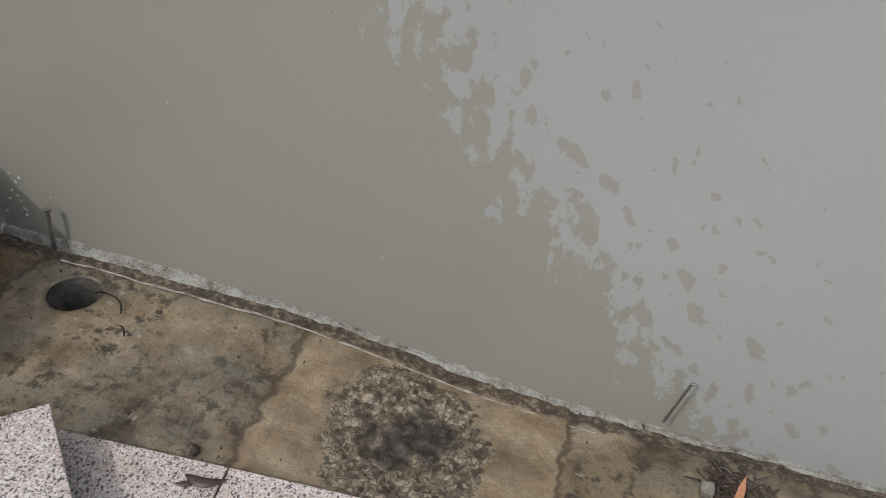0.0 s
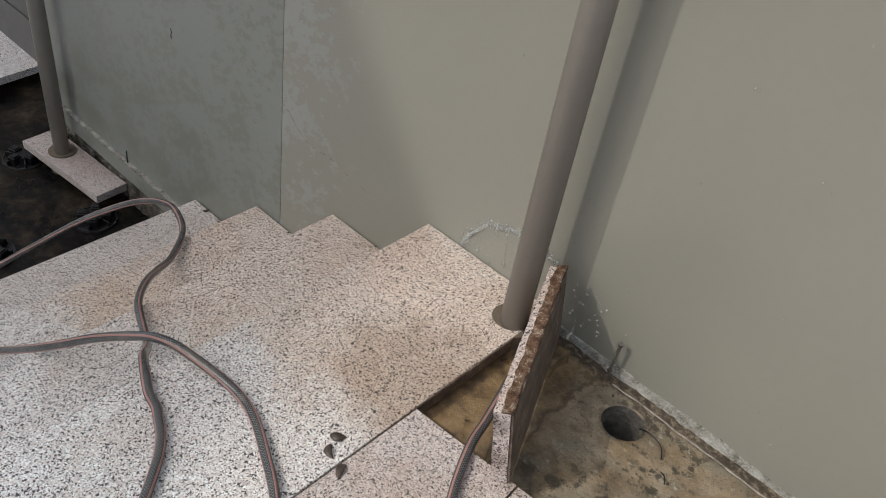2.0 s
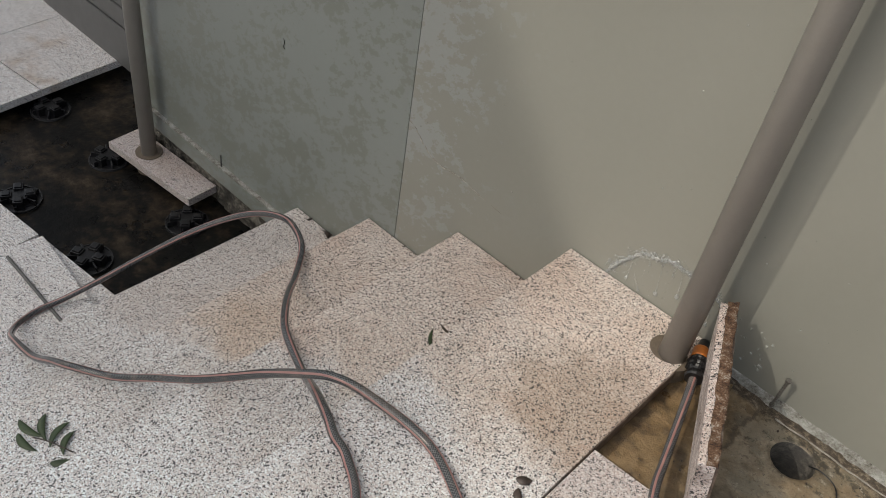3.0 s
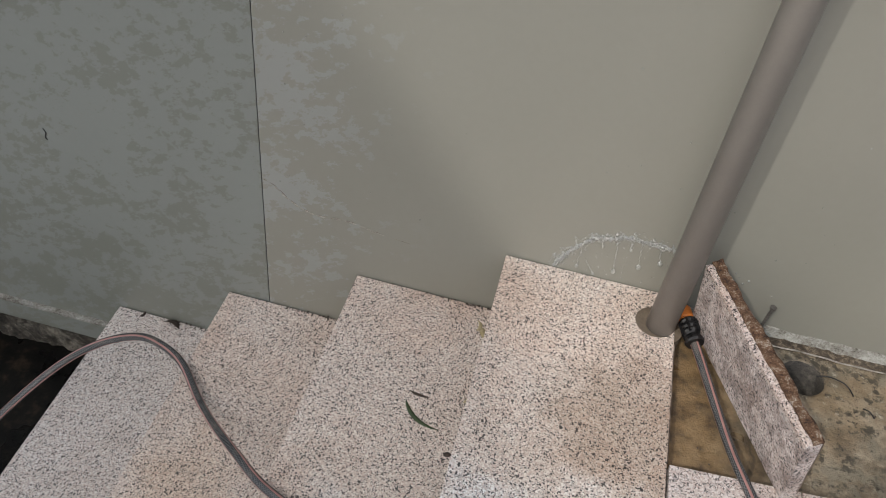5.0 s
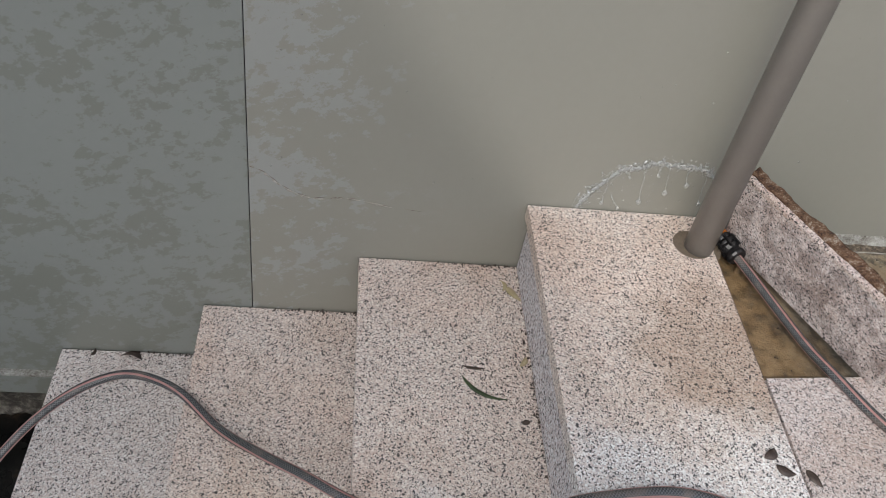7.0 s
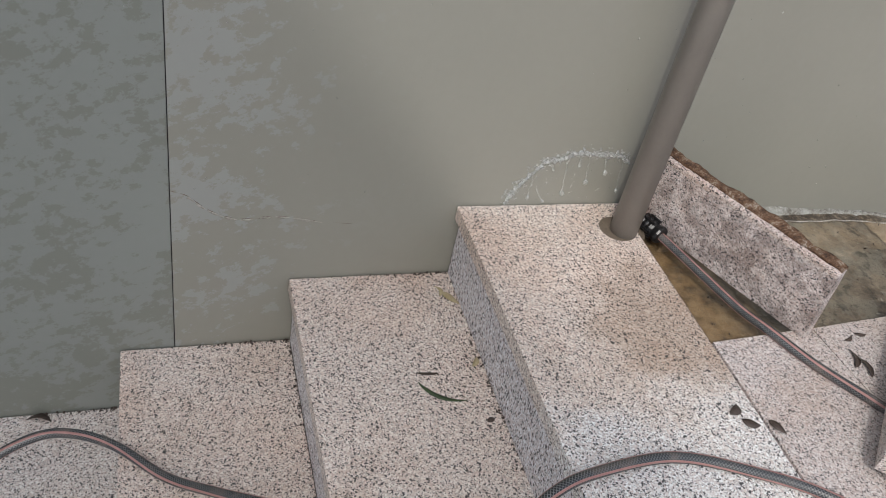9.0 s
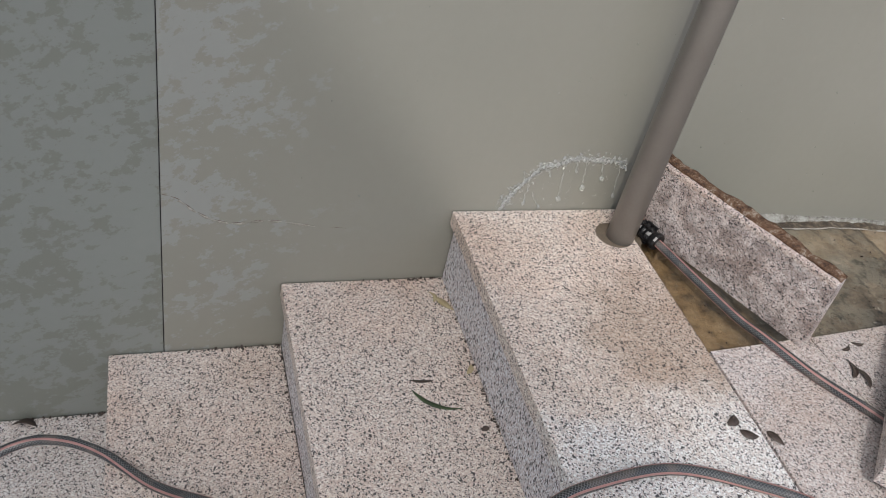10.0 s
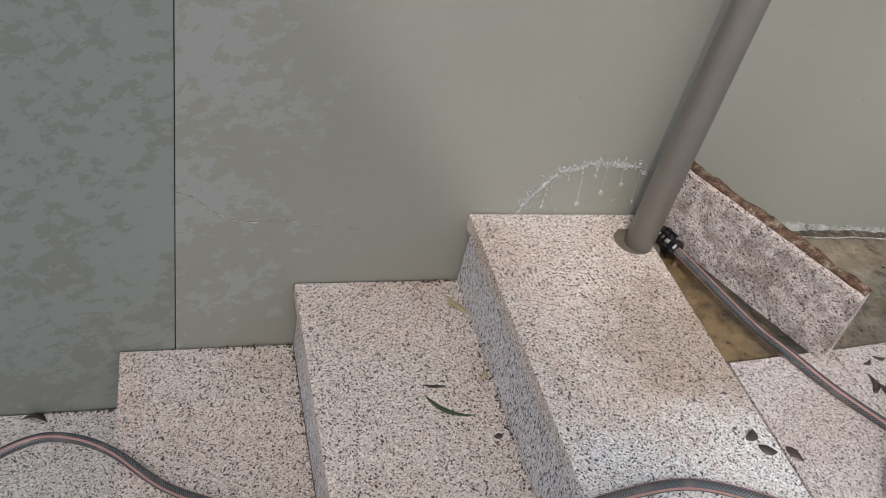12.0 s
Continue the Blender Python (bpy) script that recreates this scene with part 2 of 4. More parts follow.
    crust = g.mix(g.math('MULTIPLY', core, 0.78), crust, (0.020, 0.016, 0.016))
    color = g.mix(silt, color, crust)
    # dirt caught between the old sealant and the mortar fillet
    lodged = g.step(g.math('MULTIPLY_ADD', g.math('SUBTRACT', g.noise(35, 6, 0.7), 0.5), 0.045, y), -0.041, -0.030)
    soil = g.ramp(g.noise(90, 6, 0.75), [(0.40, (0.022, 0.016, 0.012)), (0.52, (0.075, 0.055, 0.038)), (0.60, (0.23, 0.19, 0.14))])
    color = g.mix(g.math('MULTIPLY', lodged, 0.9), color, soil)
    # day joints across the screed
    for jx in (0.485, 0.945, 1.355):
        off = g.math('ABSOLUTE', g.math('SUBTRACT', xw, jx))
        color = g.mix(g.math('MULTIPLY', g.step(off, 0.008, 0.001), 0.8), color, (0.07, 0.05, 0.032))
    g.bump(g.math('ADD', g.noise(26, 7, 0.75), g.math('MULTIPLY', g.noise(140, 4, 0.7), 0.25)), 0.8, 0.007)
    return g.done(color, g.math('MULTIPLY_ADD', g.noise(9, 3), 0.5, 0.12))


def speckled(name, stops, scale, rough=0.6, bump=0.4, dist=0.003, spec=0.5, metal=0.0):
    """A mottled surface of a few colours at two scales."""
    g = Nodes(name)
    f = g.math('MULTIPLY_ADD', g.noise(scale * 6, 4, 0.65), 0.4, g.math('MULTIPLY', g.noise(scale, 5, 0.6), 0.6))
    g.bump(g.noise(scale * 5, 5, 0.7), bump, dist)
    return g.done(g.ramp(f, stops), g.math('MULTIPLY_ADD', g.noise(scale * 2, 3), 0.3, rough - 0.15), metal, spec)


M_TREAD = granite("granite_tread", wet_edge=-0.50)
M_TILE = granite("granite_tile", tint=(0.765, 0.73, 0.725), grime=0.4, flecks=0.85)
M_YARD = granite("granite_yard", tint=(1.10, 1.14, 1.165), grime=0.15)
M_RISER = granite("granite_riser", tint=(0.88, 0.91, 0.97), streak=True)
M_WALL_R = wall_paint("render_warm", (0.300, 0.313, 0.308), (0.246, 0.241, 0.210))
# left panel: cooler paint, its colour also darkened to carry the shade there
M_WALL_L = wall_paint("render_cool_shaded", (0.232, 0.248, 0.238), (0.183, 0.190, 0.168))
M_SCREED = concrete_wet()
M_MORTAR = speckled("mortar", [(0.3, (0.10, 0.09, 0.075)), (0.5, (0.20, 0.185, 0.155)), (0.65, (0.36, 0.35, 0.31))], 22, 0.8, 0.8, 0.006)
M_FOOT = speckled("footing", [(0.36, (0.014, 0.013, 0.012)), (0.48, (0.075, 0.066, 0.054)), (0.60, (0.26, 0.24, 0.20))], 11, 0.7, 0.9, 0.012)
# wet hole lining, darkened so the shade of its depth is in the colour
M_HOLE = speckled("shaded_wet_core_hole", [(0.36, (0.008, 0.008, 0.007)), (0.5, (0.035, 0.031, 0.026)), (0.64, (0.10, 0.09, 0.075))], 14, 0.6, 0.8, 0.006)
M_PIT = speckled("wet_slab", [(0.38, (0.003, 0.0035, 0.0035)), (0.49, (0.008, 0.0075, 0.0068)), (0.57, (0.030, 0.0225, 0.0155)), (0.68, (0.075, 0.058, 0.042))], 4, 0.30, 0.45, 0.005, spec=0.16)
M_POLE = speckled("taupe_powder_coat", [(0.3, (0.275, 0.254, 0.230)), (0.7, (0.315, 0.294, 0.268))], 30, 0.45, 0.03, 0.001)
M_LOUVRE = speckled("grey_enamel", [(0.3, (0.095, 0.093, 0.090)), (0.7, (0.12, 0.118, 0.115))], 8, 0.5, 0.05, 0.001)
M_BLACK = speckled("black_plastic", [(0.3, (0.004, 0.004, 0.005)), (0.7, (0.012, 0.012, 0.013))], 40, 0.35, 0.2, 0.001)
M_RUST = speckled("mortar_crust", [(0.38, (0.035, 0.018, 0.011)), (0.46, (0.115, 0.056, 0.030)), (0.54, (0.21, 0.125, 0.075)), (0.62, (0.46, 0.40, 0.34))], 60, 0.85, 1.0, 0.006)
M_STEEL = speckled("grimy_steel", [(0.3, (0.12, 0.11, 0.10)), (0.7, (0.32, 0.31, 0.29))], 60, 0.45, 0.3, 0.001, metal=0.8)
M_ORANGE = speckled("orange_plastic", [(0.3, (0.45, 0.13, 0.02)), (0.7, (0.62, 0.2, 0.035))], 60, 0.4, 0.1, 0.001)
M_LEAF_GREEN = speckled("green_leaf", [(0.3, (0.02, 0.036, 0.016)), (0.7, (0.06, 0.09, 0.038))], 60, 0.5, 0.3, 0.001)
M_LEAF_PALE = speckled("pale_dead_leaf", [(0.3, (0.30, 0.24, 0.12)), (0.7, (0.48, 0.42, 0.28))], 60, 0.6, 0.3, 0.001)
M_LEAF_DARK = speckled("dark_wet_leaf", [(0.3, (0.024, 0.017, 0.014)), (0.7, (0.085, 0.06, 0.048))], 90, 0.4, 0.4, 0.001)
M_SLAB = granite("granite_slab", tint=(0.84, 0.81, 0.82), grime=0.4, soaked_patches=0.7)
M_ARRIS = granite("granite_arris", tint=(0.80, 0.74, 0.72), grime=0.5)
M_PAVER = granite("granite_paver", tint=(1.06, 1.09, 1.11), grime=0.9)
M_STAIN = speckled("mortar_stain", [(0.36, (0.045, 0.031, 0.024)), (0.48, (0.115, 0.080, 0.061)), (0.57, (0.185, 0.140, 0.112)), (0.68, (0.33, 0.28, 0.24))], 34, 0.55, 0.7, 0.003)
M_SEAL = speckled("old_sealant", [(0.35, (0.12, 0.105, 0.085)), (0.6, (0.40, 0.38, 0.34))], 40, 0.7, 0.5, 0.002)
M_SLEEVE = speckled("brown_grout", [(0.3, (0.095, 0.072, 0.052)), (0.7, (0.17, 0.135, 0.10))], 50, 0.7, 0.5, 0.002)
M_STRIPE = speckled("faded_red", [(0.3, (0.22, 0.10, 0.09)), (0.7, (0.36, 0.20, 0.18))], 50, 0.4, 0.1, 0.001)
# greyer than the black plastic: the rim's wet glint is in its colour
M_RIM = speckled("glinting_rim", [(0.3, (0.02, 0.02, 0.021)), (0.7, (0.06, 0.06, 0.062))], 40, 0.2, 0.1, 0.001)
M_FILLET = speckled("painted_mortar", [(0.36, (0.075, 0.065, 0.052)), (0.45, (0.20, 0.19, 0.165)), (0.53, (0.30, 0.295, 0.27)), (0.64, (0.42, 0.42, 0.39))], 40, 0.8, 0.9, 0.004)
M_SHARD = speckled("terracotta", [(0.3, (0.30, 0.12, 0.06)), (0.7, (0.45, 0.22, 0.12))], 40, 0.6, 0.3, 0.002)
M_OUTER = speckled("pale_block", [(0.3, (0.66, 0.65, 0.62)), (0.7, (0.74, 0.73, 0.70))], 1.5, 0.8, 0.2, 0.003)


def water_material():
    g = Nodes("water_drop")
    g.bsdf.inputs["Transmission Weight"].default_value = 0.76
    g.bsdf.inputs["IOR"].default_value = 1.33
    return g.done((0.86, 0.87, 0.85), 0.03)


M_WATER = water_material()


def hose_material():
    """Clear braided hose: grey thread net round a dark core, one red stripe along it, by the tube's own coordinates."""
    g = Nodes("braided_hose")
    uv = g.n.new("ShaderNodeUVMap").outputs[0]
    u, v, w = g.xyz(uv)
    d1 = g.math('PINGPONG', g.math('ADD', g.math('MULTIPLY', u, 200.0), g.math('MULTIPLY', v, 9.0)), 0.5)
    d2 = g.math('PINGPONG', g.math('SUBTRACT', g.math('MULTIPLY', u, 200.0), g.math('MULTIPLY', v, 9.0)), 0.5)
    thread = g.math('MAXIMUM', g.step(d1, 0.36, 0.44), g.step(d2, 0.36, 0.44))
    color = g.mix(thread, (0.026, 0.028, 0.031), (0.145, 0.148, 0.152))
    color = g.mix(g.math('MULTIPLY', g.step(g.noise(25, 4), 0.5, 0.7), 0.55), color, (0.15, 0.125, 0.11))
    return g.done(color, 0.22)


M_HOSE = hose_material()


# ---- mesh helpers ----
def link_mesh(name, bm, mat, smooth=False):
    me = bpy.data.meshes.new(name)
    bm.normal_update()
    bm.to_mesh(me)
    bm.free()
    me.materials.append(mat)
    if smooth:
        for p in me.polygons:
            p.use_smooth = True
    return new(name, me)


def part(name, bm, mat, parent, label="", smooth=False):
    """One mesh under a thing or a part; its vertices are in world metres."""
    ob = link_mesh(name, bm, mat, smooth)
    ob.parent = parent
    ob.matrix_parent_inverse = parent.matrix_basis.inverted() if parent.parent is None else Matrix.Identity(4)
    if label:
        ob["label"] = label
    return ob


def thing(name, at, label, category, group="", kind=""):
    ob = new(name)
    ob.empty_display_size = 0.05
    ob.matrix_basis = Matrix.Translation(at)
    return tagged(ob, label, category, group, kind)


def prism(outline, z0, z1, bevel=0.0015, m=None, bm=None):
    """An upright slab over an outline (counter-clockwise), with eased edges."""
    own = bmesh.new()
    lo = [own.verts.new((x, y, z0)) for x, y in outline]
    hi = [own.verts.new((x, y, z1)) for x, y in outline]
    n = len(outline)
    own.faces.new(hi)
    own.faces.new(lo[::-1])
    for i in range(n):
        own.faces.new((lo[i], lo[(i + 1) % n], hi[(i + 1) % n], hi[i]))
    if bevel:
        bmesh.ops.bevel(own, geom=own.edges[:], offset=bevel, segments=2, affect='EDGES', profile=0.6)
    if m is not None:
        own.transform(m)
    if bm is None:
        return own
    tmp = bpy.data.meshes.new("tmp")
    own.to_mesh(tmp)
    own.free()
    bm.from_mesh(tmp)
    bpy.data.meshes.remove(tmp)
    return bm


def rect(x0, x1, y0, y1):
    return [(x0, y0), (x1, y0), (x1, y1), (x0, y1)]


def box(x0, x1, y0, y1, z0, z1, bevel=0.0015, m=None, bm=None):
    return prism(rect(x0, x1, y0, y1), z0, z1, bevel, m, bm)


def worn_box(x0, x1, y0, y1, z0, z1, cell=0.02, rough=0.003, seed=0.0, m=None):
    """A block with a fine skin whose surface is broken and uneven."""
    bm = bmesh.new()
    bmesh.ops.create_cube(bm, size=1.0)
    bm.transform(Matrix.Translation(((x0 + x1) / 2, (y0 + y1) / 2, (z0 + z1) / 2)) @ Matrix.Diagonal((x1 - x0, y1 - y0, z1 - z0, 1)))
    for axis, size in ((0, x1 - x0), (1, y1 - y0), (2, z1 - z0)):
        cuts = max(0, min(220, int(size / cell) - 1))
        if cuts:
            es = [e for e in bm.edges if abs((e.verts[0].co - e.verts[1].co)[axis]) > 1e-6]
            lo, hi = (x0, y0, z0)[axis], (x1, y1, z1)[axis]
            for k in range(1, cuts + 1):
                p, nrm = Vector((0, 0, 0)), Vector((0, 0, 0))
                p[axis], nrm[axis] = lo + (hi - lo) * k / (cuts + 1), 1
                bmesh.ops.bisect_plane(bm, geom=bm.verts[:] + bm.edges[:] + bm.faces[:], plane_co=p, plane_no=nrm)
    bm.normal_update()
    for v in bm.verts:
        s = Vector((v.co.x * 28 + seed, v.co.y * 28, v.co.z * 28))
        v.co += v.normal * rough * (noise.noise(s) + 0.5 * noise.noise(s * 2.7))
    if m is not None:
        bm.transform(m)
    return bm


def cylinder(cx, cy, z0, z1, r, r2=None, seg=40, bevel=0.0, m=None, bm=None):
    own = bmesh.new()
    bmesh.ops.create_cone(own, cap_ends=True, segments=seg, radius1=r, radius2=r if r2 is None else r2, depth=z1 - z0)
    own.transform(Matrix.Translation((cx, cy, (z0 + z1) / 2)))
    if bevel:
        rims = [e for e in own.edges if abs(e.verts[0].co.z - e.verts[1].co.z) < 1e-6]
        bmesh.ops.bevel(own, geom=rims, offset=bevel, segments=2, affect='EDGES')
    if m is not None:
        own.transform(m)
    if bm is None:
        return own
    tmp = bpy.data.meshes.new("tmp")
    own.to_mesh(tmp)
    own.free()
    bm.from_mesh(tmp)
    bpy.data.meshes.remove(tmp)
    return bm


def ring(cx, cy, z0, z1, r_in, r_out, seg=48):
    bm = bmesh.new()
    rows = []
    for r, z in ((r_in, z0), (r_out, z0), (r_out, z1), (r_in, z1)):
        rows.append([bm.verts.new((cx + r * math.cos(2 * math.pi * i / seg), cy + r * math.sin(2 * math.pi * i / seg), z)) for i in range(seg)])
    for a in range(4):
        for i in range(seg):
            p, q = rows[a], rows[(a + 1) % 4]
            bm.faces.new((p[i], p[(i + 1) % seg], q[(i + 1) % seg], q[i]))
    bmesh.ops.recalc_face_normals(bm, faces=bm.faces[:])
    return bm


def smooth_path(points, per=14):
    """A Catmull-Rom line through the points."""
    pts = [Vector(p) for p in points]
    pts = [2 * pts[0] - pts[1]] + pts + [2 * pts[-1] - pts[-2]]
    out = []
    for i in range(1, len(pts) - 2):
        a, b, c, d = pts[i - 1:i + 3]
        for k in range(per):
            t = k / per
            out.append(0.5 * (2 * b + (c - a) * t + (2 * a - 5 * b + 4 * c - d) * t * t + (3 * b - a - 3 * c + d) * t ** 3))
    out.append(pts[-2])
    return out


def tube(points, r, seg=14, per=14, taper=None, twist=0.0, smooth=True):
    """A tube along a line, with uv: u metres along it, v round it."""
    line = smooth_path(points, per) if smooth else [Vector(p) for p in points]
    bm = bmesh.new()
    uvl = bm.loops.layers.uv.new("UVMap")
    rows, along, length = [], [], 0.0
    up = Vector((0, 0, 1))
    side = None
    for i, p in enumerate(line):
        d = (line[min(i + 1, len(line) - 1)] - line[max(i - 1, 0)]).normalized()
        if side is None:
            side = d.cross(up).normalized() if d.cross(up).length > 0.01 else Vector((1, 0, 0))
        side = (side - d * side.dot(d)).normalized()
        other = d.cross(side)
        if i:
            length += (p - line[i - 1]).length
        rr = r * (taper(i / (len(line) - 1)) if taper else 1.0)
        turn = twist * length
        rows.append([bm.verts.new(p + rr * (math.cos(2 * math.pi * k / seg + turn) * side + math.sin(2 * math.pi * k / seg + turn) * other)) for k in range(seg)])
        along.append(length)
    for i in range(len(rows) - 1):
        for k in range(seg):
            f = bm.faces.new((rows[i][k], rows[i][(k + 1) % seg], rows[i + 1][(k + 1) % seg], rows[i + 1][k]))
            for lp, (u, v) in zip(f.loops, ((along[i], k / seg), (along[i], (k + 1) / seg), (along[i + 1], (k + 1) / seg), (along[i + 1], k / seg))):
                lp[uvl].uv = (u, v)
    bm.faces.new(rows[0][::-1])
    bm.faces.new(rows[-1])
    bmesh.ops.recalc_face_normals(bm, faces=bm.faces[:])
    return bm


def leaf_mesh(length, width, bend=0.2, m=None, thick=0.0006):
    """A lance-shaped leaf with a fold along its rib, curved along its length."""
    bm = bmesh.new()
    n = 10
    tops, lows = [], []
    for i in range(n + 1):
        t = i / n
        w = width * 0.5 * (math.sin(math.pi * t ** 0.8) ** 0.9 + 0.03)
        ang = bend * (t - 0.5)
        c = Vector((length * (t - 0.5), bend * length * (t - 0.5) ** 2 * 2, 0.25 * width * math.sin(math.pi * t)))
        s = Vector((-math.sin(ang), math.cos(ang), 0))
        row = [c - s * w + Vector((0, 0, 0.12 * w)), c, c + s * w + Vector((0, 0, 0.18 * w))]
        tops.append([bm.verts.new(p + Vector((0, 0, thick))) for p in row])
        lows.append([bm.verts.new(p) for p in row])
    for i in range(n):
        for k in range(2):
            bm.faces.new((tops[i][k], tops[i + 1][k], tops[i + 1][k + 1], tops[i][k + 1]))
            bm.faces.new((lows[i][k], lows[i][k + 1], lows[i + 1][k + 1], lows[i + 1][k]))
    for g in (0, 2):
        for i in range(n):
            bm.faces.new((tops[i][g], lows[i][g], lows[i + 1][g], tops[i + 1][g]))
    for i in (0, n):
        for k in range(2):
            bm.faces.new((tops[i][k], tops[i][k + 1], lows[i][k + 1], lows[i][k]))
    bmesh.ops.recalc_face_normals(bm, faces=bm.faces[:])
    if m is not None:
        bm.transform(m)
    return bm


# ---- large structure ----
R = 0.165
LOW = -0.718      # top of the lower paving
PIT = -0.790      # waterproofed slab under the lower paving
T = 0.030         # thickness of the granite

ground_bm = bmesh.new()
bmesh.ops.create_grid(ground_bm, x_segments=40, y_segments=40, size=300)
ground_bm.transform(Matrix.Translation((0, 0, PIT)))
tagged(link_mesh("ground", ground_bm, M_PIT), "black wet slab with brown silt under the paving", "ground", kind="structure")

wall = thing("wall_north", (0, 0.1, -0.65), "grey-olive rendered wall streaked wet and dry", "wall", kind="structure")
part("wall_panel", box(-0.5075, 5.0, 0.0, 0.2, -0.65, 3.2, 0.0012), M_WALL_R, wall)
part("wall_panel", box(-1.81, -0.5090, 0.0, 0.2, -0.65, 3.2, 0.0012), M_WALL_L, wall)
part("joint_backing", box(-0.52, -0.50, 0.004, 0.19, -0.64, 3.19, 0), M_BLACK, wall)
part("plinth_band", box(-1.815, -0.70, -0.010, 0.0, -0.652, -0.585, 0.0015), M_WALL_L, wall)
part("plinth_drip", box(-1.815, -0.70, -0.015, 0.0, -0.5845, -0.578, 0.0008), M_FILLET, wall)
tagged(link_mesh("footing", worn_box(-1.82, -0.6, 0.02, 0.19, PIT - 0.02, -0.655, 0.016, 0.014), M_FOOT), "crumbling dark concrete footing below the wall", "footing", kind="structure")

# unseen mono-pitch block, added to shade the yard, lower steps and a slanting wall part
def shade_line(y):
    return 10.92 - 0.383 * (y + 9.49)


def gable(x0, x1, y0, y1, base, lift, thick=None):
    """A block under the sloping shade line, or a slab of it when thick is given."""
    bm = bmesh.new()
    rows = []
    for x in (x0, x1):
        low = [(x, y, base if thick is None else shade_line(y) + lift - thick) for y in (y0, y1)]
        high = [(x, y, shade_line(y) + lift) for y in (y1, y0)]
        rows.append([bm.verts.new(p) for p in low + high])
    bm.faces.new(rows[0][::-1])
    bm.faces.new(rows[1])
    for i in range(4):
        a, b = rows[0], rows[1]
        bm.faces.new((a[i], a[(i + 1) % 4], b[(i + 1) % 4], b[i]))
    bmesh.ops.recalc_face_normals(bm, faces=bm.faces[:])
    return bm


blocker = thing("shade_block", (-7.6, -8.9, PIT), "unseen pale block added to shade the yard and wall", "wall", kind="structure")
part("block_body", gable(-9.6, -5.65, -12.6, -5.2, PIT - 0.1, -0.14), M_OUTER, blocker)
part("block_top", gable(-9.7, -5.6, -12.7, -5.1, 0, 0.0, 0.135), M_LOUVRE, blocker, "added sloping slab that sets the shadow edge")


# ---- stairs ----
def arc_notch_outline(x0, x1, y0, y1, cx, cy, r):
    """A slab outline whose right-hand edge is broken by a round pipe hole."""
    half = math.acos(min(1.0, (x1 - cx) / r))
    pts = [(x0, y0), (x1, y0)]
    for i in range(29):
        a = -half - (2 * math.pi - 2 * half) * i / 28
        pts.append((cx + r * math.cos(a), cy + r * math.sin(a)))
    pts += [(x1, y1), (x0, y1)]
    return pts


STEPS = [(0.0, 0.338), (-0.301, 0.012), (-0.606, -0.290), (-0.909, -0.595)]
for k, (x0, x1) in enumerate(STEPS):
    z = -R * k
    step = thing("stair_step", ((x0 + x1) / 2, -1.2, z - R),
                 "speckled granite top step with a brown water mark" if k == 0 else "pale pink speckled granite stair step, damp beside the wall",
                 "step", "flight of stairs")
    if k == 0:
        tread = prism(arc_notch_outline(x0, x1, -2.6, -0.003, 0.300, -0.082, 0.0385), z - T, z, 0.0018)
    else:
        tread = box(x0, x1, -2.6, -0.003, z - T, z, 0.002)
    part("tread", tread, M_TREAD, step)
    if k == 0:
        part("edge_stain", box(x1 + 0.0003, x1 + 0.0020, -0.377, -0.122, z - T, z - 0.0022, 0), M_STAIN, step, "dark mortar-stained cut edge")
    low = z - R if k < 3 else LOW
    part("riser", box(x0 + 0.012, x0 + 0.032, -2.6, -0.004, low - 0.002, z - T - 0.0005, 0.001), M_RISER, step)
    part("core", box(x0 + 0.034, x1 - 0.002 if k else x1 - 0.045, -2.6, -0.006, PIT, z - T - 0.001, 0), M_MORTAR, step)

def sag(x):
    """The screed falls gently beyond the silt patch."""
    t = min(1.0, max(0.0, (x - 0.85) / 0.5))
    return -0.049 * t * t * (3 - 2 * t)


# ---- landing ----
bed = bmesh.new()
HX, HY, HR = 0.586, -0.095, 0.040
X0, X1, Y0, Y1, C = 0.293, 3.0, -0.46, -0.001, 0.0068
nx, ny = int((X1 - X0) / C), int((Y1 - Y0) / C)
grid = []
for j in range(ny + 1):
    row = []
    for i in range(nx + 1):
        x, y = X0 + (X1 - X0) * i / nx, Y0 + (Y1 - Y0) * j / ny
        z = -0.036 + sag(x) * max(0.0, 1 + y / 0.4) + 0.0035 * noise.noise((x * 9, y * 9, 0)) + 0.002 * noise.noise((x * 30, y * 30, 3))
        d = math.hypot((x - 1.138) / 0.118, (y + 0.178) / 0.138)
        if d < 1.15:
            z += (0.014 * abs(noise.noise((x * 45, y * 45, 7))) + 0.009 * noise.noise((x * 85, y * 85, 2))) * min(1, (1.15 - d) * 3) * min(1.0, max(0.0, (-0.05 - y) / 0.02)) - 0.006 * (1.15 - d)
        for jx in (0.49, 0.95, 1.36):
            z -= 0.004 * max(0, 1 - abs(x - jx + 0.012 * noise.noise((0, y * 12, jx))) / 0.012)
        row.append(bed.verts.new((x, y, z)))
    grid.append(row)
for j in range(ny):
    for i in range(nx):
        q = (grid[j][i], grid[j][i + 1], grid[j + 1][i + 1], grid[j + 1][i])
        c = sum((v.co for v in q), Vector()) / 4
        if math.hypot(c.x - HX, c.y - HY) > HR:
            bed.faces.new(q).material_index = 0
rim = [e for e in bed.edges if len(e.link_faces) == 1 and all(math.hypot(v.co.x - HX, v.co.y - HY) < HR + 0.02 for v in e.verts)]
for v in {v for e in rim for v in e.verts}:
    d = Vector((v.co.x - HX, v.co.y - HY)).normalized() * HR
    v.co.x, v.co.y = HX + d.x, HY + d.y
down = bmesh.ops.extrude_edge_only(bed, edges=rim)["geom"]
